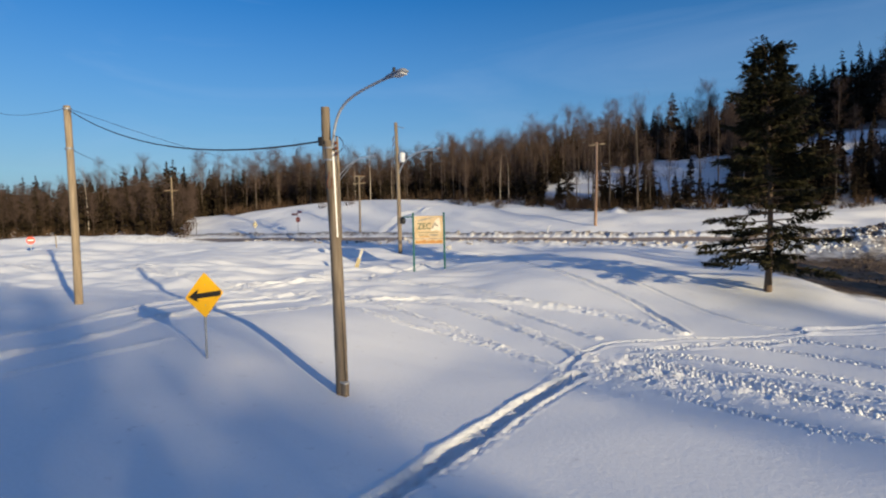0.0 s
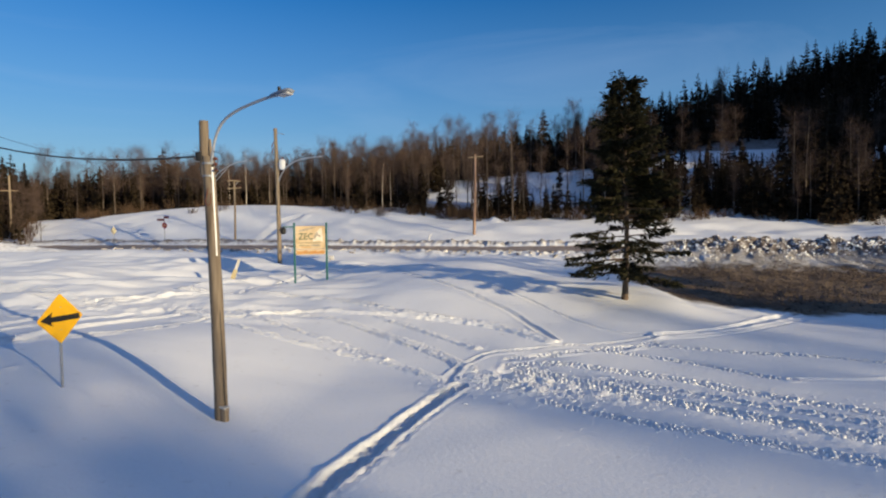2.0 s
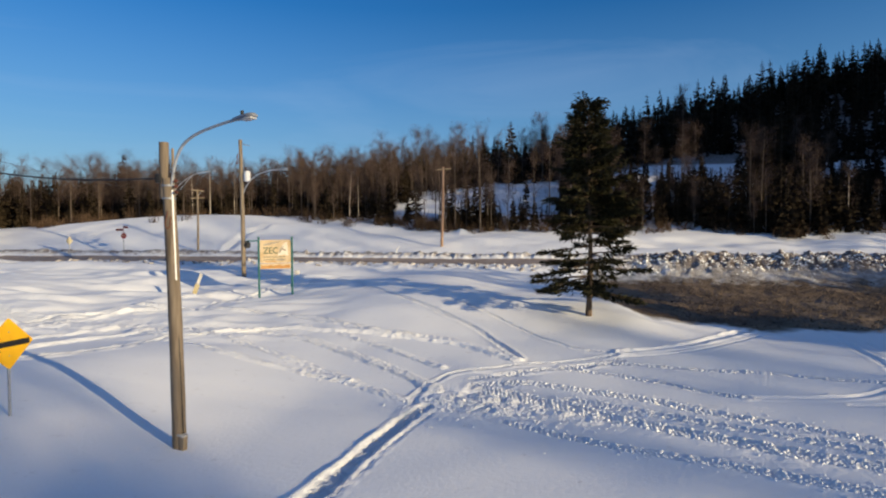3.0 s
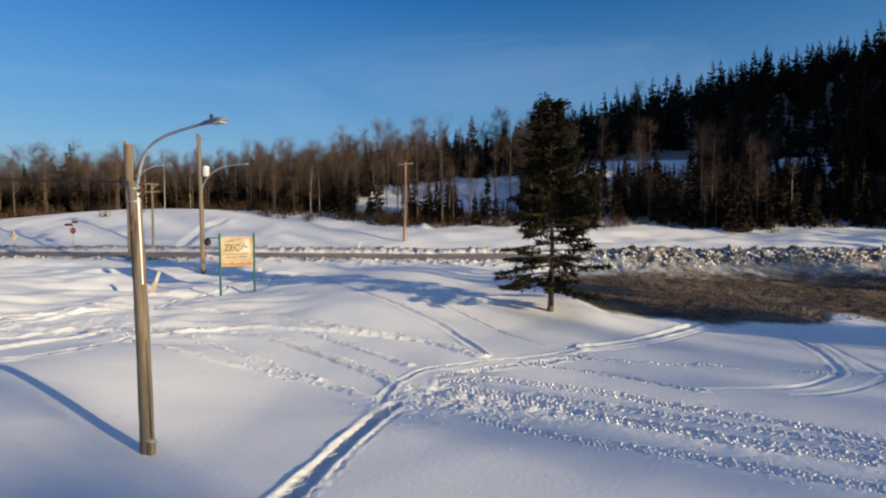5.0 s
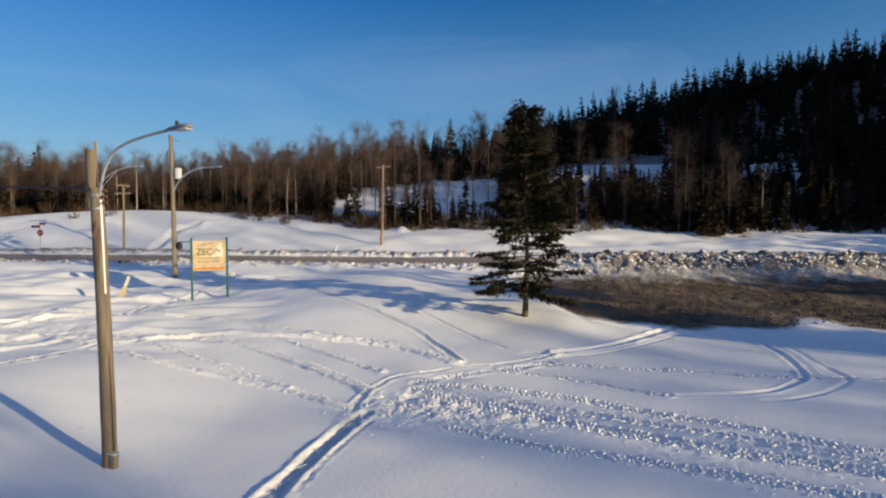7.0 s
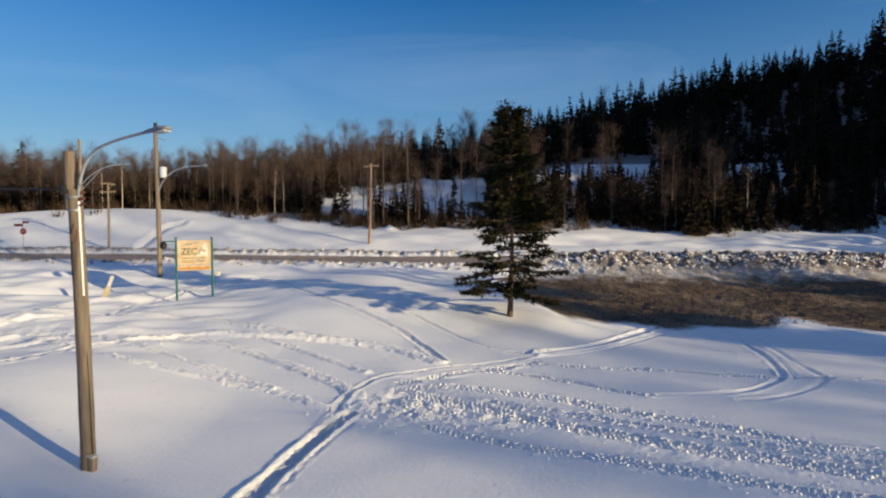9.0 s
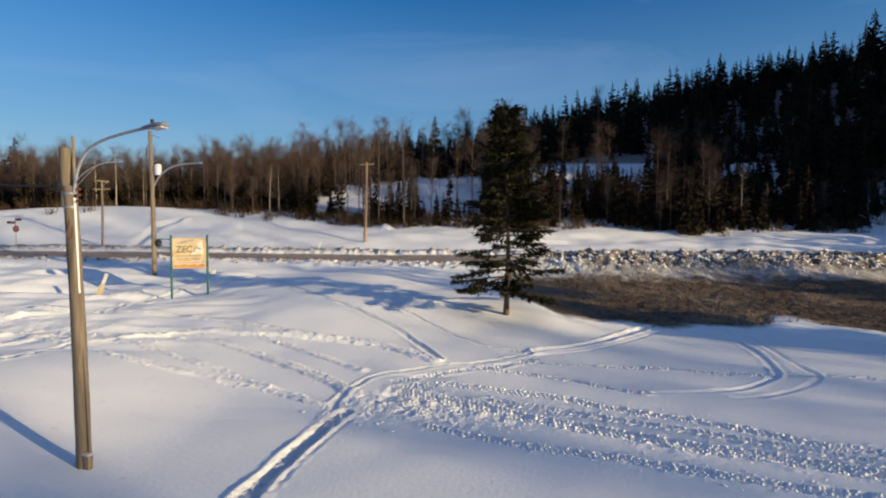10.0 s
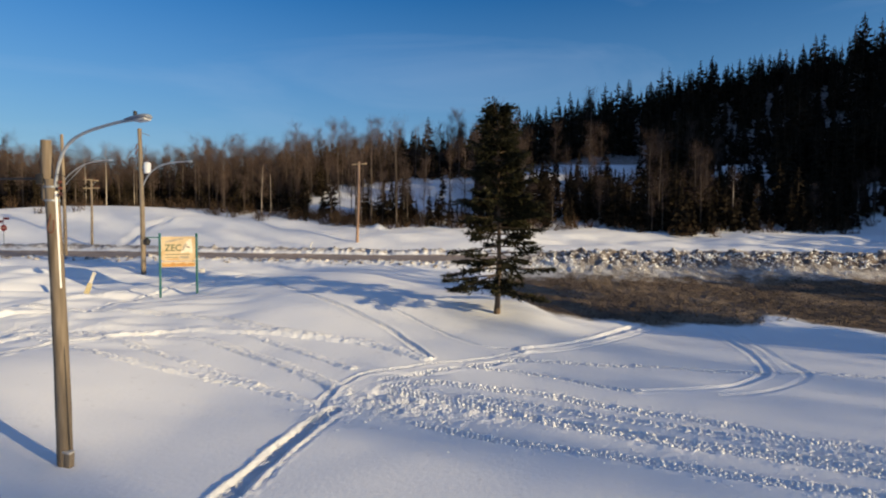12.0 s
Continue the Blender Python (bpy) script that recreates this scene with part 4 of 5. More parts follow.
# ---- trees ----
def bars(points, radii, n=5):
    """A tapered bar through points, as arrays of corners and triangles."""
    points = np.asarray(points, float)
    way = np.gradient(points, axis=0)
    way /= np.linalg.norm(way, axis=1, keepdims=True) + 1e-9
    ref = np.array([1.0, 0, 0]) if abs(way[0][0]) < 0.8 else np.array([0, 1.0, 0])
    a = np.cross(way, ref)
    a /= np.linalg.norm(a, axis=1, keepdims=True) + 1e-9
    b = np.cross(way, a)
    ang = 2 * np.pi * np.arange(n) / n
    v = points[:, None] + np.asarray(radii)[:, None, None] * (np.cos(ang)[None, :, None] * a[:, None] + np.sin(ang)[None, :, None] * b[:, None])
    k = len(points)
    i, j = np.meshgrid(np.arange(k - 1), np.arange(n), indexing="ij")
    p, q = i * n + j, i * n + (j + 1) % n
    tris = np.concatenate([np.stack([p, q, q + n], -1).reshape(-1, 3), np.stack([p, q + n, p + n], -1).reshape(-1, 3)])
    return v.reshape(-1, 3), tris


def join(pieces):
    vs, ts, n = [], [], 0
    for v, t in pieces:
        vs.append(v)
        ts.append(t + n)
        n += len(v)
    return np.concatenate(vs), np.concatenate(ts)


def blades(rng, at, way, length, width):
    """Flat, pointed sprigs: a folded pair of triangles at each place, along its way."""
    n = len(at)
    way = way / (np.linalg.norm(way, axis=1, keepdims=True) + 1e-9)
    side = np.cross(way, rng.normal(size=(n, 3)))
    side /= np.linalg.norm(side, axis=1, keepdims=True) + 1e-9
    mid = at + way * length[:, None] * 0.4
    tip = at + way * length[:, None]
    v = np.stack([at, mid + side * width[:, None], tip, mid - side * width[:, None]], 1).reshape(-1, 3)
    k = 4 * np.arange(n)[:, None]
    return v, np.concatenate([k + [0, 1, 2], k + [0, 2, 3]])


def slivers(rng, at, way, length, width):
    """Fine twigs: one narrow triangle each."""
    n = len(at)
    way = way / (np.linalg.norm(way, axis=1, keepdims=True) + 1e-9)
    side = np.cross(way, rng.normal(size=(n, 3)))
    side /= np.linalg.norm(side, axis=1, keepdims=True) + 1e-9
    v = np.stack([at - side * width[:, None], at + side * width[:, None], at + way * length[:, None]], 1).reshape(-1, 3)
    return v, np.arange(3 * n).reshape(-1, 3)


def hero_spruce(rng, height):
    """Trunk, and a crown of drooping limbs with many sprigs, dense above and thin below."""
    zs = np.linspace(-0.3, height, 14)
    bend = np.stack([0.06 * np.sin(zs * 0.6), 0.05 * np.cos(zs * 0.5), zs], 1)
    trunk = bars(bend, np.interp(zs, [-0.3, 0.4, height], [0.19, 0.145, 0.012]), 10)
    limbs, sprigs_at, sprigs_way, sprigs_len, sprigs_w = [], [], [], [], []
    z = 1.25
    while z < height - 0.1:
        u = z / height
        lower = z < 4.3
        reach = np.interp(u, [0.08, 0.2, 0.34, 0.45, 0.55, 0.7, 0.81, 0.9, 0.95, 1.0], [2.5, 2.95, 2.6, 2.2, 1.95, 1.5, 1.08, 0.78, 0.66, 0.08])
        for _ in range(int(rng.integers(5, 8)) if not lower else int(rng.integers(3, 6))):
            a = rng.uniform(0, 2 * np.pi)
            L = reach * rng.uniform(0.45, 1.15) * (rng.uniform(0.8, 1.2) if u < 0.85 else rng.uniform(0.5, 1.4))
            rise = np.interp(u, [0, 0.3, 0.5, 0.8, 1], [-0.04, -0.02, 0.05, 0.25, 0.9]) + rng.normal(0, 0.08)
            k = np.linspace(0, 1, 7)
            out = np.stack([np.cos(a) * k * L, np.sin(a) * k * L, rise * k * L - 0.22 * L * k**2 * (1 - u) + 0.12 * L * k**3], 1)
            start = np.array([np.interp(z, zs, bend[:, 0]), np.interp(z, zs, bend[:, 1]), z])
            line = start + out
            limbs.append(bars(line, np.interp(k, [0, 1], [0.012 + 0.016 * L, 0.004]), 4))
            n = int((72 if lower else 80) * L) + 14
            w = rng.uniform(0.22 if lower else 0.08, 1.0, n) ** 0.8
            at = np.stack([np.interp(w, k, line[:, c]) for c in range(3)], 1)
            tangent = np.array([np.cos(a), np.sin(a), 0.0])
            across = np.array([-np.sin(a), np.cos(a), 0.0])
            twig = rng.uniform(0, 1, n) * (0.20 + 0.20 * L * (1 - w))
            sgn = rng.choice([-1, 1], n)
            at = at + (sgn * twig)[:, None] * across + (0.45 * twig)[:, None] * tangent - np.array([0, 0, 1.0]) * (twig * rng.uniform(0, 0.55, n))[:, None]
            way = tangent * rng.uniform(0.3, 1.0, n)[:, None] + across * (sgn * rng.uniform(0.1, 0.9, n))[:, None] + np.array([0, 0, 1.0]) * rng.normal(-0.22, 0.3, n)[:, None]
            sprigs_at.append(at)
            sprigs_way.append(way)
            sprigs_len.append(rng.uniform(0.16, 0.40, n))
            sprigs_w.append(rng.uniform(0.022, 0.05, n))
        z += rng.uniform(0.16, 0.26) if not lower else rng.uniform(0.22, 0.42)
    crown = blades(rng, np.concatenate(sprigs_at), np.concatenate(sprigs_way), np.concatenate(sprigs_len), np.concatenate(sprigs_w))
    return trunk, join(limbs), crown


def conifer(rng, height):
    """A woodland spruce: whorls of drooping, uneven boughs."""
    zs = np.linspace(-0.5, height, 6)
    trunk = bars(np.stack([0 * zs, 0 * zs, zs], 1), np.interp(zs, [-0.5, height], [0.012 * height + 0.02, 0.015]), 5)
    at, way, ln, wd = [], [], [], []
    z = height * rng.uniform(0.04, 0.16)
    wide = height * rng.uniform(0.15, 0.22)
    while z < height:
        u = z / height
        reach = wide * (1 - u) ** 0.8 + 0.12
        for _ in range(7):
            a = rng.uniform(0, 2 * np.pi)
            L = reach * rng.uniform(0.6, 1.25)
            base = np.array([0, 0, z + rng.uniform(-0.2, 0.2)])
            out = np.array([np.cos(a), np.sin(a), rng.uniform(-0.55, 0.15)])
            for w in (0.05, 0.5):
                at.append(base + out * L * w)
                way.append(out + rng.normal(0, 0.28, 3))
                ln.append(L * rng.uniform(0.5, 0.7))
                wd.append(0.17 * L + 0.08)
        z += max(0.30, height * 0.042) * rng.uniform(0.8, 1.2)
    at.append(np.array([0, 0, height - 0.5]))
    way.append(np.array([0, 0, 1.0]))
    ln.append(0.9)
    wd.append(0.07)
    return trunk, blades(rng, np.array(at), np.array(way), np.array(ln), np.array(wd))


def bare_tree(rng, height, lowest=0.30, thick=None):
    """A leafless birch or poplar: a pale stem, rising limbs and fine twigs."""
    k = np.linspace(0, 1, 7)
    bend = rng.normal(0, 0.02 * height, 2)
    stem = np.stack([bend[0] * k**2 + 0.08 * np.sin(5 * k), bend[1] * k**2, -0.5 + (height + 0.5) * k], 1)
    wide = thick or 0.0085 * height + 0.015
    trunk = bars(stem, np.interp(k, [0, 0.75, 1], [wide, 0.3 * wide, 0.006]), 5)
    limbs, at, way = [], [], []
    for _ in range(int(rng.integers(40, 50))):
        u = rng.uniform(lowest, 0.95)
        p = np.array([np.interp(u, k, stem[:, c]) for c in range(3)])
        a, L = rng.uniform(0, 2 * np.pi), height * rng.uniform(0.12, 0.30) * (1.15 - 0.72 * u)
        d = np.array([np.cos(a) * 0.75, np.sin(a) * 0.75, rng.uniform(0.4, 1.15)])
        d /= np.linalg.norm(d)
        q = np.linspace(0, 1, 4)[:, None]
        line = p + d * L * q + np.array([0, 0, 0.15 * L]) * q**2
        limbs.append(slivers(rng, line[:1], line[3:] - line[:1], np.array([np.linalg.norm(line[3] - line[0])]), np.array([0.016])))
        n = 30
        w = rng.uniform(0.2, 1.0, n)
        at.append(np.stack([np.interp(w, q[:, 0], line[:, c]) for c in range(3)], 1) + rng.normal(0, 0.02 * height, (n, 3)))
        way.append(d + rng.normal(0, 0.55, (n, 3)) + np.array([0, 0, 0.2]))
    at, way = np.concatenate(at), np.concatenate(way)
    twigs = slivers(rng, at, way, rng.uniform(0.35, 1.0, len(at)), rng.uniform(0.006, 0.011, len(at)))
    return trunk, join(limbs + [twigs])


rng = np.random.default_rng(7)


def tree_thing(name, label, x, y, meshes, turn=0.0, size=1.0, group="", category="tree"):
    t = thing(name, label, category, (x, y, snow_z(x, y)), group, turn)
    t.scale = (size, size, size)
    for nm, mesh, material in meshes:
        link_part(nm, mesh, material, t)
    return t


trunk, limbs, crown = hero_spruce(rng, 10.45)
tree_thing("spruce_tree", "tall dark green spruce with thin lower boughs standing in snow", 9.30, 26.05,
           [("trunk", raw_mesh("trunk", *trunk), M_BARK), ("branching", raw_mesh("branching", *limbs), M_BARK), ("crown", raw_mesh("crown", *crown), M_NEEDLE)], 0.0, 0.975)

CONIFERS = [conifer(rng, h) for h in (8.5, 10, 11.5, 13, 15, 12)]
BARE = [bare_tree(rng, h) for h in (9, 10.5, 11.5, 12.5, 13.5, 11)]


def clear(r, s):
    """Open ground in the woods: the snowy glades on the hill."""
    u = r / s
    if -0.235 < u < 0.06 and 79 < s < 91 + 84 * (u + 0.235):
        return True
    if 0.13 < u < 0.365 and 99 < s < 111 + 36 * (u - 0.146):
        return True
    return 0.50 < u < 0.595 and 99 < s < 117


def scatter(n, r0, r1, s0, s1, spacing, keep):
    out = []
    tries = 0
    while len(out) < n and tries < n * 30:
        tries += 1
        r, s = rng.uniform(r0, r1), rng.uniform(s0, s1)
        if keep(r, s) and all((r - a) ** 2 + (s - b) ** 2 > spacing**2 for a, b in out[-160:]):
            out.append((r, s))
    return out


def woods(places, kinds, low=0.75, high=1.15, dwarf=False):
    """Many trees in one: arrays of stems and of crowns."""
    stems, crowns = [], []
    for r, s in places:
        x, y = to_xy(r, s)
        z = float(land(r, s))
        a, k = rng.uniform(0, 2 * np.pi), rng.uniform(low, high) * float(0.74 + 0.26 * max(sst(-35, 25, r), sst(55, 80, -r))) * (0.34 if dwarf and 82 < s < 99 and (0.12 < r / s < 0.37 or 0.49 < r / s < 0.60) else 0.5 if dwarf and s < 97 and r > -2 else 0.72 if dwarf and -70 < r <= -2 and s < 110 else 0.74 if s > 100 and r > 12 else 1.0)
        c, d = np.cos(a) * k, np.sin(a) * k
        m = np.array([[c, -d, 0], [d, c, 0], [0, 0, k]])
        pick = int(rng.integers(len(kinds)))
        t, w = kinds[pick if r > 8 else pick % 3]
        stems.append((t[0] @ m.T + (x, y, z), t[1]))
        crowns.append((w[0] @ m.T + (x, y, z), w[1]))
    return join(stems), join(crowns)


def stuff(name, label, pieces):
    ob = tagged(new(name), label, "lumps" if "lumps" in label else "woodland", kind="stuff")
    for nm, arrays, material in pieces:
        link_part(nm, raw_mesh(nm, *arrays), material, ob)


def wood_edge(r):
    return 75.0 + 2.0 * math.sin(r * 0.13) + 2.0 * math.sin(r * 0.31 + 1)


def light_conifer(rng, height, lowest=0.05):
    """The same tree in fewer, wider boughs, for the depth of the woods."""
    trunk = bars(np.array([[0, 0, -0.5], [0, 0, height]]), [0.012 * height, 0.02], 4)
    at, way, ln, wd = [], [], [], []
    z, wide = height * lowest, height * rng.uniform(0.15, 0.21)
    while z < height:
        u = z / height
        for _ in range(7):
            a = rng.uniform(0, 2 * np.pi)
            L = (wide * (1 - u) ** 0.85 + 0.15) * rng.uniform(0.7, 1.3)
            at.append((0, 0, z + rng.uniform(-0.3, 0.3)))
            way.append((np.cos(a), np.sin(a), rng.uniform(-0.7, 0.2)))
            ln.append(L)
            wd.append(0.22 * L + 0.10)
        z += max(0.45, height * 0.062)
    return trunk, blades(rng, np.array(at), np.array(way), np.array(ln), np.array(wd))


LIGHT = [light_conifer(rng, h) for h in (7, 9, 11, 12.5, 14)]
hill_conifers = scatter(900, -120, 175, 74, 170, 1.9, lambda r, s: not clear(r, s) and s > wood_edge(r) + 3 + (3 if -40 < r < -22 else 8 if -22 <= r < 10 else 0) and -1.3 < r / s < 1.15 and (r > 0 or rng.random() < 0.85))
st, cr = woods(hill_conifers, CONIFERS, dwarf=True)
stuff("conifer_wood", "dense dark spruce woodland covering the snowy hillside", [("stems", st, M_DARKBARK), ("crowns", cr, M_WOODNEEDLE)])
deep = scatter(1150, -150, 165, 84, 172, 1.6, lambda r, s: not clear(r, s) and -1.4 < r / s < 1.15 and s > (100 if -2 < r < 65 else 84))
deep += scatter(420, -125, 0, 82, 108, 1.5, lambda r, s: not clear(r, s) and -1.4 < r / s)
deep += scatter(320, 50, 150, 98, 165, 1.6, lambda r, s: r / s < 1.15)
deep += scatter(130, 30, 80, 88, 107, 1.2, lambda r, s: 0.37 < r / s < 0.475 or 0.59 < r / s < 0.85)
st, cr = woods([c for c in deep if c[0] > 8], LIGHT, 0.58, 0.86)
st2, cr2 = woods([c for c in deep if c[0] <= 8], LIGHT, 0.55, 0.9)
st, cr = join([st, st2]), join([cr, cr2])
stuff("conifer_wood", "deep dark spruce woodland behind the birches", [("stems", st, M_DARKBARK), ("crowns", cr, M_WOODNEEDLE)])
saplings = scatter(760, -10, 95, 72, 96, 0.9, lambda r, s: s > wood_edge(r) + 1 and (not clear(r, s) or rng.random() < 0.03))
saplings += scatter(26, -20, 14, 73, 80, 0.9, lambda r, s: True)
st, cr = woods(saplings, LIGHT[:3], 0.3, 0.62)
stuff("sapling_thicket", "thicket of young dark spruce at the foot of the hill", [("stems", st, M_DARKBARK), ("crowns", cr, M_WOODNEEDLE)])
hill_bare = scatter(400, -75, 12, 79, 106, 1.5, lambda r, s: not clear(r, s) and s > wood_edge(r) + 2)
hill_bare += scatter(300, -120, 120, 74, 150, 1.7, lambda r, s: (not clear(r, s) or rng.random() < 0.02) and s > wood_edge(r) + 2 and r / s < 0.6 and (r < 8 or (s < 100 and rng.random() < 0.5)))
left_front = scatter(260, -110, 6, 78, 96, 1.6, lambda r, s: not clear(r, s) and s > wood_edge(r) + 3 and r / s < -0.03)
st, cr = woods(left_front, CONIFERS[:4], 0.5, 0.86)
stuff("conifer_wood", "dark brownish spruce standing among the birches by the road", [("stems", st, M_DARKBARK), ("crowns", cr, M_WOODNEEDLE)])
st, cr = woods(hill_bare, BARE, 0.8, 1.2)
stuff("birch_wood", "leafless grey-brown birch and poplar woodland on the hill", [("stems", st, M_BIRCH), ("twigs", cr, M_TWIG)])
left_dark = scatter(330, -170, -58, 59, 92, 1.9, lambda r, s: r / s < -1.13)
st, cr = woods(left_dark, LIGHT[:3], 0.55, 0.85)
tips = scatter(60, -170, -58, 62, 90, 3.0, lambda r, s: r / s < -1.10)
st2, cr2 = woods(tips, CONIFERS, 0.6, 0.95)
st, cr = join([st, st2]), join([cr, cr2])
stuff("conifer_thicket", "dark thicket of young spruce beside the road", [("stems", st, M_DARKBARK), ("crowns", cr, M_WOODNEEDLE)])

left_bare = scatter(200, -150, -52, 57, 84, 1.5, lambda r, s: r / s < -1.08)
st, cr = woods(left_bare, BARE, 0.5, 0.82)
stuff("birch_thicket", "thicket of brown leafless birch and alder by the road", [("stems", st, M_DARKBARK), ("twigs", cr, M_TWIG)])


def brush(places):
    """Low, bare undergrowth: bunches of rising twigs."""
    out = []
    for r, s in places:
        x, y = to_xy(r, s)
        n, h = 34, rng.uniform(0.8, 2.6)
        at = np.array([x, y, float(land(r, s)) - 0.1]) + rng.normal(0, 0.35, (n, 3)) * (1, 1, 0)
        out.append(slivers(rng, at, np.stack([rng.normal(0, 0.35, n), rng.normal(0, 0.35, n), np.ones(n)], 1), h * rng.uniform(0.5, 1.1, n), rng.uniform(0.015, 0.04, n)))
    return join(out)


low = scatter(760, -75, 95, 67, 92, 0.75, lambda r, s: wood_edge(r) - (6 * rng.random() ** 2 if -50 < r < -12 else 1) < s < wood_edge(r) + 14 and (not clear(r, s) or rng.random() < 0.08))
low += scatter(120, -20, 14, 72.5, 79, 0.6, lambda r, s: True)
low += scatter(380, -140, -52, 56, 72, 0.9, lambda r, s: r / s < -1.10)
stuff("undergrowth", "low russet and grey bare brush under the trees", [("twigs", brush(low), M_BRUSH)])

# single trees along the front of the woods
bare_meshes = [[("trunk", raw_mesh("trunk", *t), M_BIRCH), ("crown", raw_mesh("crown", *c), M_TWIG)] for t, c in BARE]
pale_meshes = [[("trunk", ob[0][1].copy(), M_PALEBIRCH), ("crown", ob[1][1].copy(), M_TWIG)] for ob in bare_meshes]
spruce_meshes = [[("trunk", raw_mesh("trunk", *t), M_DARKBARK), ("crown", raw_mesh("crown", *c), M_WOODNEEDLE)] for t, c in CONIFERS]
for k, (r, s) in enumerate(scatter(120, -62, 75, 72, 86, 1.5, lambda r, s: s > wood_edge(r) and s < wood_edge(r) + 6 and not clear(r, s) and r / s < 0.78)):
    x, y = to_xy(r, s)
    if rng.random() < (0.66 if r < 30 else 0.35):
        tree_thing("birch_tree", "slender leafless birch at the edge of the woods", x, y, pale_meshes[k % 6] if k % 7 == 0 else bare_meshes[k % 6], rng.uniform(0, 360), rng.uniform(0.7, 1.05) * (0.72 if r < -12 else 1.0 if r < 8 else 0.66), "trees at the wood's edge")
    else:
        tree_thing("spruce_tree", "dark young spruce at the edge of the woods", x, y, spruce_meshes[k % 6], rng.uniform(0, 360), rng.uniform(0.35, 0.8) * (0.6 if r < 8 else 1.0), "trees at the wood's edge")

# tall trees that stand above the skyline
for k, (r, s, h) in enumerate(((-84, 108, 15.5), (-48, 112, 9.8), (-3, 118, 13.0), (20, 118, 12.2), (24, 118, 13.8), (26.5, 118, 14.3), (41, 133, 14.6), (49, 134, 14.0), (66, 146, 14.4), (69, 146, 15.3), (76, 146, 13.4), (82, 147, 13.0), (100, 150, 14.0), (112, 152, 16.2))):
    x, y = to_xy(r, s)
    j = k % 6
    tree_thing("spruce_tree", "dark spruce standing above the wooded skyline", x, y, spruce_meshes[j], k * 53.0, (h - 0.3) / (8.5, 10, 11.5, 13, 15, 12)[j], "trees on the skyline")
for k, (r, s, h) in enumerate(((3.4, 117, 13.6), (1.8, 119, 13.0), (-30, 116, 12.3), (-33, 119, 12.2), (-20, 114, 12.2), (-23, 118, 12.6), (-13, 116, 12.0), (-15, 119, 12.2), (33, 126, 14.2), (-41, 114, 12.4), (-44, 117, 12.6))):
    x, y = to_xy(r, s)
    j = k % 6
    tree_thing("poplar_tree", "leafless grey poplar standing above the wooded skyline", x, y, bare_meshes[j], k * 53.0, h / (9, 10.5, 11.5, 12.5, 13.5, 11)[j], "trees on the skyline")

x, y = 6.5, 71.5
leaning = tree_thing("birch_tree", "thin pale birch leaning beside the reddish pole", x, y, bare_meshes[1], 40, 0.8, "trees at the wood's edge")
leaning.matrix_basis = pose(x, y, snow_z(x, y), 0, -6, 40) @ Matrix.Diagonal((0.8, 0.8, 0.8, 1))

x, y = to_xy(-87.5, 59.6)
tree_thing("birch_tree", "pale branching birch before the dark roadside thicket", x, y, [("trunk", bare_meshes[3][0][1].copy(), M_PALEBIRCH), ("crown", bare_meshes[3][1][1].copy(), M_TWIG)], 10, 0.9, "trees at the wood's edge")

# unseen trees added behind the camera, towards the sun, to shade the yard
def behind(q, p, size, k, bare=False):
    x, y = q * 0.682 + p * 0.731, q * 0.731 - p * 0.682
    if bare:
        tree_thing("birch_tree", "unseen leafless birch added behind the yard for shade", x, y, bare_meshes[k % 6], k * 47.0, size, "trees behind the yard")
    else:
        tree_thing("spruce_tree", "unseen dark spruce added behind the yard for shade", x, y, spruce_meshes[k % 6], k * 47.0, size, "trees behind the yard")


rng = np.random.default_rng(21)
q = 5.9
for k in range(64):
    p = rng.uniform(78, 106)
    behind(q, p, 0.185 * (p + 25 + 2.4 * min(k, 10)) / (8.5, 10, 11.5, 13, 15, 12)[k % 6] * rng.uniform(0.93, 1.05), k, k % 4 == 1)
    q -= rng.uniform(0.5, 0.85) if k < 8 else rng.uniform(0.4, 0.7)
# unseen poplars, crowns set high so their added shade falls on verge and glade
high_meshes = [[("trunk", raw_mesh("trunk", *t), M_BIRCH), ("crown", raw_mesh("crown", *c), M_TWIG)] for t, c in (bare_tree(rng, h, 0.71, 0.07) for h in (33, 34, 35))]
for k in range(60):
    q, p = 21.0 + 1.3 * k + rng.uniform(-0.6, 0.6), rng.uniform(74, 84)
    tree_thing("poplar_tree", "unseen tall poplar with a high crown, added behind the yard for shade", q * 0.682 + p * 0.731, q * 0.731 - p * 0.682, high_meshes[k % 3], k * 61.0, rng.uniform(0.96, 1.06), "trees behind the yard")
for k in range(8):
    p = rng.uniform(58, 72)
    behind(12.5 + 1.9 * k + rng.uniform(-0.6, 0.6), p, 0.185 * (p + 8) / (9, 10.5, 11.5, 12.5, 13.5, 11)[k % 6] * rng.uniform(0.95, 1.06), k, True)
for k in range(5):
    behind(27.6 + 1.15 * k, rng.uniform(30, 36), rng.uniform(0.85, 1.0), k)
# unseen pines added for shade on the mound; high crowns spare the side road
pine = light_conifer(rng, 14.5, 0.64)
pine_mesh = [("trunk", raw_mesh("trunk", *pine[0]), M_DARKBARK), ("crown", raw_mesh("crown", *pine[1]), M_WOODNEEDLE)]
for k in range(6):
    q, p = 33.0 + 1.0 * k + rng.uniform(-0.3, 0.3), rng.uniform(29, 36)
    tree_thing("shade_pine_tree", "unseen tall pine with a high dark crown, added behind the yard for shade", q * 0.682 + p * 0.731, q * 0.731 - p * 0.682, pine_mesh, k * 61.0, rng.uniform(0.95, 1.08), "trees behind the yard")


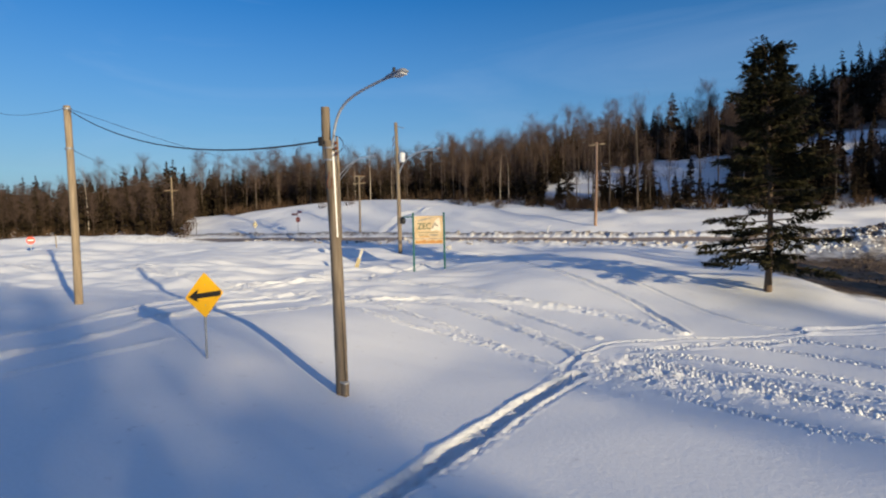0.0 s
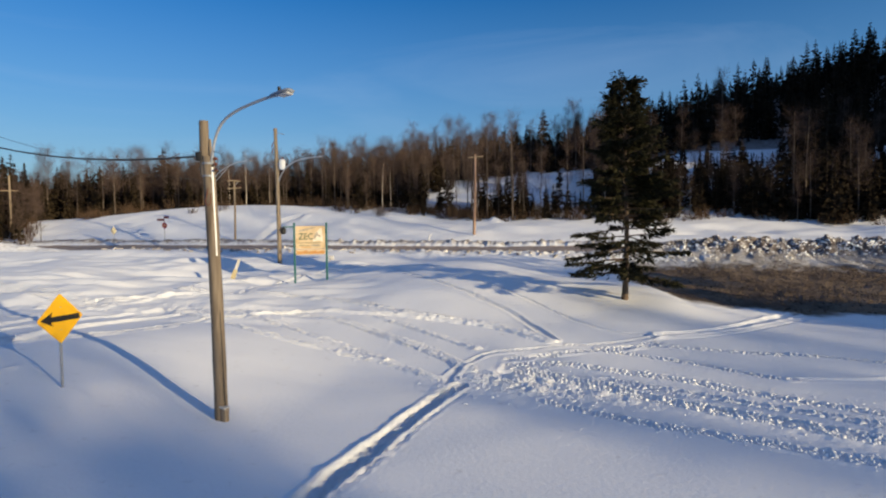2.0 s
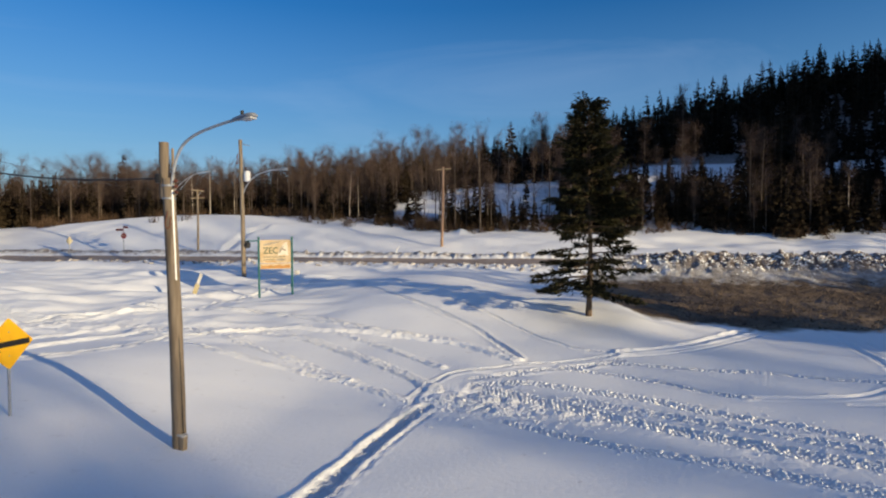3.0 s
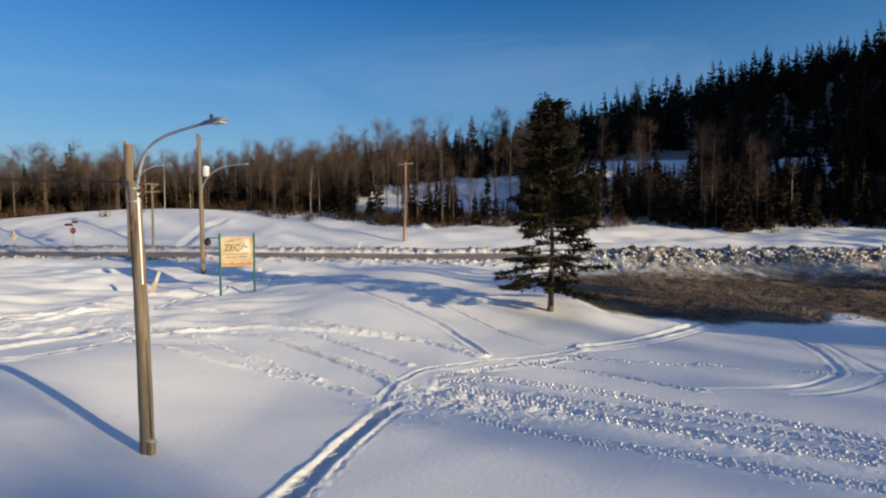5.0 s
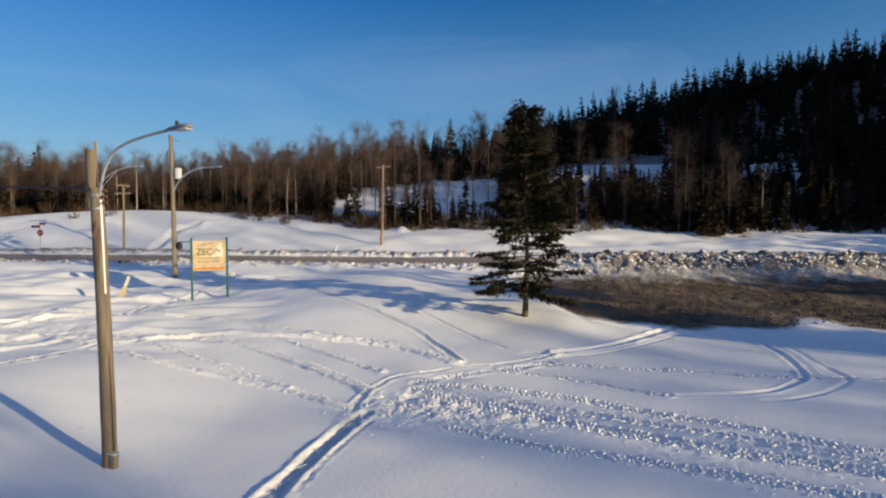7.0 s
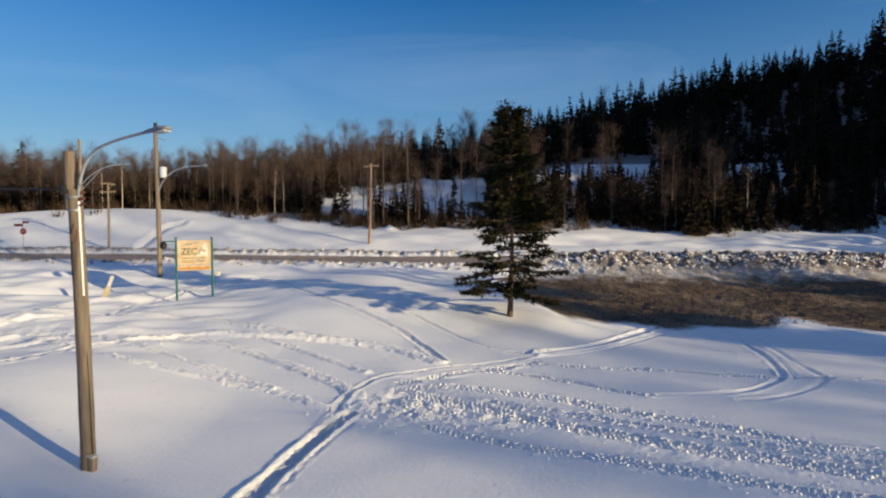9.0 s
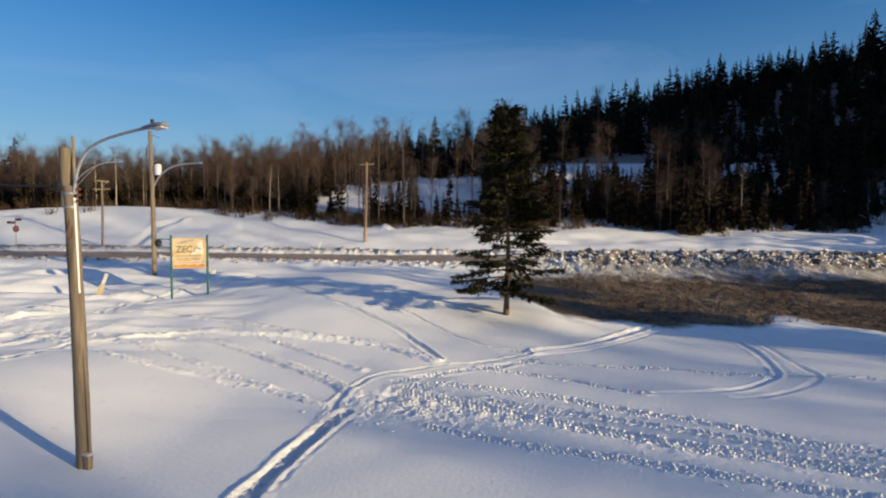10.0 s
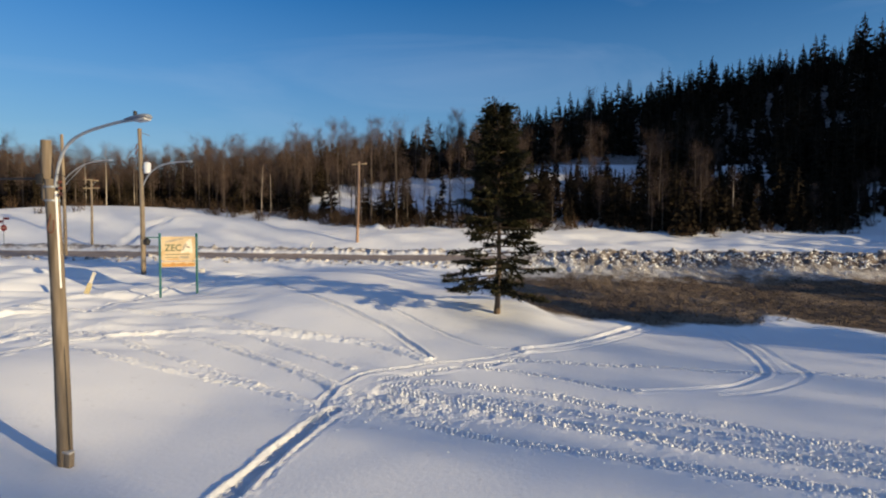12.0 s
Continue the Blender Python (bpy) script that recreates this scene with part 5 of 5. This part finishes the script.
# unseen trees added past the end of the side road, to shade it and the verge
for k, (q, p, h) in enumerate(((71.8, 30, 8.0), (74.3, 31, 8.1), (75.3, 29, 8.3), (76.4, 30, 8.6), (77.6, 31, 8.4), (80.5, 33, 9.6), (82.4, 32, 10.0), (84.6, 34, 10.4),
                               (29.4, 37, 8.0), (30.6, 36, 8.2), (31.5, 39, 8.6), (46.6, 40, 8.2), (47.8, 42, 8.9), (49.0, 41, 9.2), (50.1, 40, 9.0), (51.4, 43, 9.6))):
    x, y = q * 0.682 + p * 0.731, q * 0.731 - p * 0.682
    behind(q, p, (h + (2.6 if q > 60 else 3.2) - snow_z(x, y)) / (8.5, 10, 11.5, 13, 15, 12)[k % 6], k)


# ---- broken snow thrown up by the plough ----
def clod(rng, size):
    """A rough lump: a cube with its corners pushed about."""
    v = np.array([(x, y, z) for x in (-1, 1) for y in (-1, 1) for z in (-1, 1)], float) * rng.uniform(0.45, 1.0, (8, 3)) * size * (1, 1, 0.62)
    t = np.array([(0, 1, 3), (0, 3, 2), (4, 6, 7), (4, 7, 5), (0, 4, 5), (0, 5, 1), (2, 3, 7), (2, 7, 6), (0, 2, 6), (0, 6, 4), (1, 5, 7), (1, 7, 3)])
    a, b = rng.uniform(0, 2 * np.pi), rng.uniform(-0.7, 0.7)
    m = np.array([[np.cos(a), -np.sin(a), 0], [np.sin(a), np.cos(a), 0], [0, 0, 1]]) @ np.array([[1, 0, 0], [0, np.cos(b), -np.sin(b)], [0, np.sin(b), np.cos(b)]])
    return v @ m.T, t


M_CLOD = mat("dirty_snow_lumps", (0.25, 0.215, 0.19), (0.50, 0.465, 0.445), 0.6, 0.85, bump=0.4, bump_scale=8, dark=(0.20, 0.155, 0.13), dark_scale=0.4, per_object=0.34)


def clods(spots):
    out = []
    for r, s, size in spots:
        x, y = to_xy(r, s)
        v, t = clod(rng, size)
        out.append((v + (x, y, snow_z(x, y) + size * 0.15), t))
    return join(out)


spots = [(r, rng.normal(46.9, 0.85), 0.035 + 0.10 * rng.random() ** 2) for r in rng.uniform(3, 62, 5200)]
spots += [(r, rng.normal(47.4, 0.8), rng.uniform(0.06, 0.2)) for r in rng.uniform(-45, 6, 420)]
stuff("plough_clods", "lumps of dirty broken snow along the ploughed road", [("lumps", clods(spots), M_CLOD)])
spots = [(rng.normal(-0.6, 1.5), rng.normal(17.0, 0.7), rng.uniform(0.012, 0.035)) for _ in range(50)]
spots += [(rng.normal(2.4, 2.4), rng.normal(15.6, 0.8), rng.uniform(0.01, 0.025)) for _ in range(40)]
M_CRUMB = mat("loose_snow", (0.86, 0.87, 0.885), (0.90, 0.908, 0.92), 3, 0.8, bump=0.3, bump_scale=12)
spots += [(r, rng.normal(45.6, 0.8), 0.03 + 0.09 * rng.random() ** 2) for r in rng.uniform(3, 40, 2600)]
stuff("loose_snow", "small lumps of loose white snow by the tracks", [("lumps", clods(spots), M_CRUMB)])

M_SOILCLOD = mat("dark_soil_lumps", (0.03, 0.023, 0.017), (0.16, 0.115, 0.08), 6.0, 0.95, bump=0.3, bump_scale=10, per_object=0.8)
spots = [(r, rng.uniform(28.5, 42.5), 0.015 + 0.055 * rng.random() ** 2) for r in rng.uniform(8, 48, 6500)]
stuff("gravel_clods", "dark sandy lumps lying on the bare side road", [("lumps", clods(spots), M_SOILCLOD)])


# pressed blocks of snow left by the treads, and chunks where the tracks meet
def tread_block(rng, length, width, height):
    """A low block with sloping sides and a smaller top."""
    v = np.array([(x * (1.0 if z == 0 else 0.55), y * (1.0 if z == 0 else 0.5), z) for x in (-1, 1) for y in (-1, 1) for z in (0, 1)], float)
    v = v * (length / 2, width / 2, height) * rng.uniform(0.75, 1.2, (8, 3)) - (0, 0, 0.012)
    t = np.array([(0, 1, 3), (0, 3, 2), (4, 6, 7), (4, 7, 5), (0, 4, 5), (0, 5, 1), (2, 3, 7), (2, 7, 6), (1, 5, 7), (1, 7, 3)])
    return v, t


def treads(name, step, columns, height, miss):
    half, deep, berm, lumps, line = TRACKS[name]
    pts = smooth_line(line, step)
    way = np.gradient(pts, axis=0)
    way /= np.linalg.norm(way, axis=1, keepdims=True) + 1e-9
    out = []
    for n, ((r, s), (wr, ws)) in enumerate(zip(pts, way)):
        for c in range(columns):
            if rng.random() < miss:
                continue
            side = half * (2 * (c + 0.5) / columns - 1) * 1.05 + rng.normal(0, 0.010)
            ahead = (0.5 * step if c % 2 else 0.0) + rng.normal(0, 0.015)
            a, b = r - ws * side + wr * ahead, s + wr * side + ws * ahead
            x, y = to_xy(a, b)
            v, t = tread_block(rng, 2.1 * half / columns * 0.8, step * 0.55, height * rng.uniform(0.6, 1.3))
            turn = math.atan2(ws, wr) - YAW + math.pi / 2 + (0.55 if c % 2 else -0.55) + rng.normal(0, 0.08)
            m = np.array([[math.cos(turn), -math.sin(turn), 0], [math.sin(turn), math.cos(turn), 0], [0, 0, 1]])
            out.append((v @ m.T + (x, y, snow_z(x, y)), t))
    return out


blocks_made = []
for name in ("wheel_a", "wheel_c"):
    blocks_made += treads(name, 0.15, 3, 0.052, 0.06)
blocks_made += treads("wheel_b", 0.15, 5, 0.052, 0.08)
for name in ("wheel_d", "wheel_e", "wheel_f", "loop_c", "curve_tread"):
    blocks_made += treads(name, 0.15, 2, 0.045, 0.12)
for name in ("fan_a", "fan_b", "fan_c", "fan_d"):
    blocks_made += treads(name, 0.30, 2, 0.02, 0.5)
for name in ("up_a", "up_b", "curve"):
    blocks_made += treads(name, 0.18, 2, 0.022, 0.4)
stuff("tread_marks", "small pressed lumps of snow along the wheel tracks", [("lumps", join(blocks_made), M_CRUMB)])

chunks = []
for r0, s0, wr, ws, n, big in ((-0.9, 17.1, 1.3, 0.65, 340, 0.17), (1.6, 16.4, 1.6, 0.6, 200, 0.13), (-14.5, 24.0, 2.2, 0.7, 160, 0.16), (-19.0, 24.5, 2.4, 1.4, 120, 0.16)):
    for _ in range(n):
        x, y = to_xy(rng.normal(r0, wr), rng.normal(s0, ws))
        size = big * rng.uniform(0.4, 1.0)
        v, t = tread_block(rng, size, size * rng.uniform(0.5, 0.9), size * rng.uniform(0.12, 0.32))
        a = rng.uniform(0, 2 * math.pi)
        m = np.array([[math.cos(a), -math.sin(a), 0], [math.sin(a), math.cos(a), 0], [0, 0, 1]])
        chunks.append((v @ m.T + (x, y, snow_z(x, y)), t))
for name in ("wheel_a", "wheel_b", "wheel_c"):
    line = smooth_line(TRACKS[name][4], 0.05)
    for _ in range(330):
        r, s = line[int(rng.integers(len(line) // 4, len(line)))]
        x, y = to_xy(r + rng.normal(0, 0.28), s + rng.normal(0, 0.28))
        v, t = tread_block(rng, rng.uniform(0.05, 0.13), rng.uniform(0.04, 0.08), rng.uniform(0.015, 0.03))
        a = rng.uniform(0, 2 * math.pi)
        m = np.array([[math.cos(a), -math.sin(a), 0], [math.sin(a), math.cos(a), 0], [0, 0, 1]])
        chunks.append((v @ m.T + (x, y, snow_z(x, y)), t))
for name in ("fan_a", "fan_b", "fan_c", "fan_d", "fan_f", "lane_f"):
    line = smooth_line(TRACKS[name][4], 0.05)
    half = TRACKS[name][0]
    for k in range(0, len(line), 5):
        for _ in range(2):
            r, s = line[k] + rng.normal(0, half * 0.7, 2)
            x, y = to_xy(r, s)
            v, t = tread_block(rng, rng.uniform(0.10, 0.24), rng.uniform(0.08, 0.20), rng.uniform(0.012, 0.034))
            a = rng.uniform(0, 2 * math.pi)
            m = np.array([[math.cos(a), -math.sin(a), 0], [math.sin(a), math.cos(a), 0], [0, 0, 1]])
            chunks.append((v @ m.T + (x, y, snow_z(x, y)), t))
stuff("broken_snow", "heap of broken snow lumps where the tracks meet", [("lumps", join(chunks), M_CRUMB)])
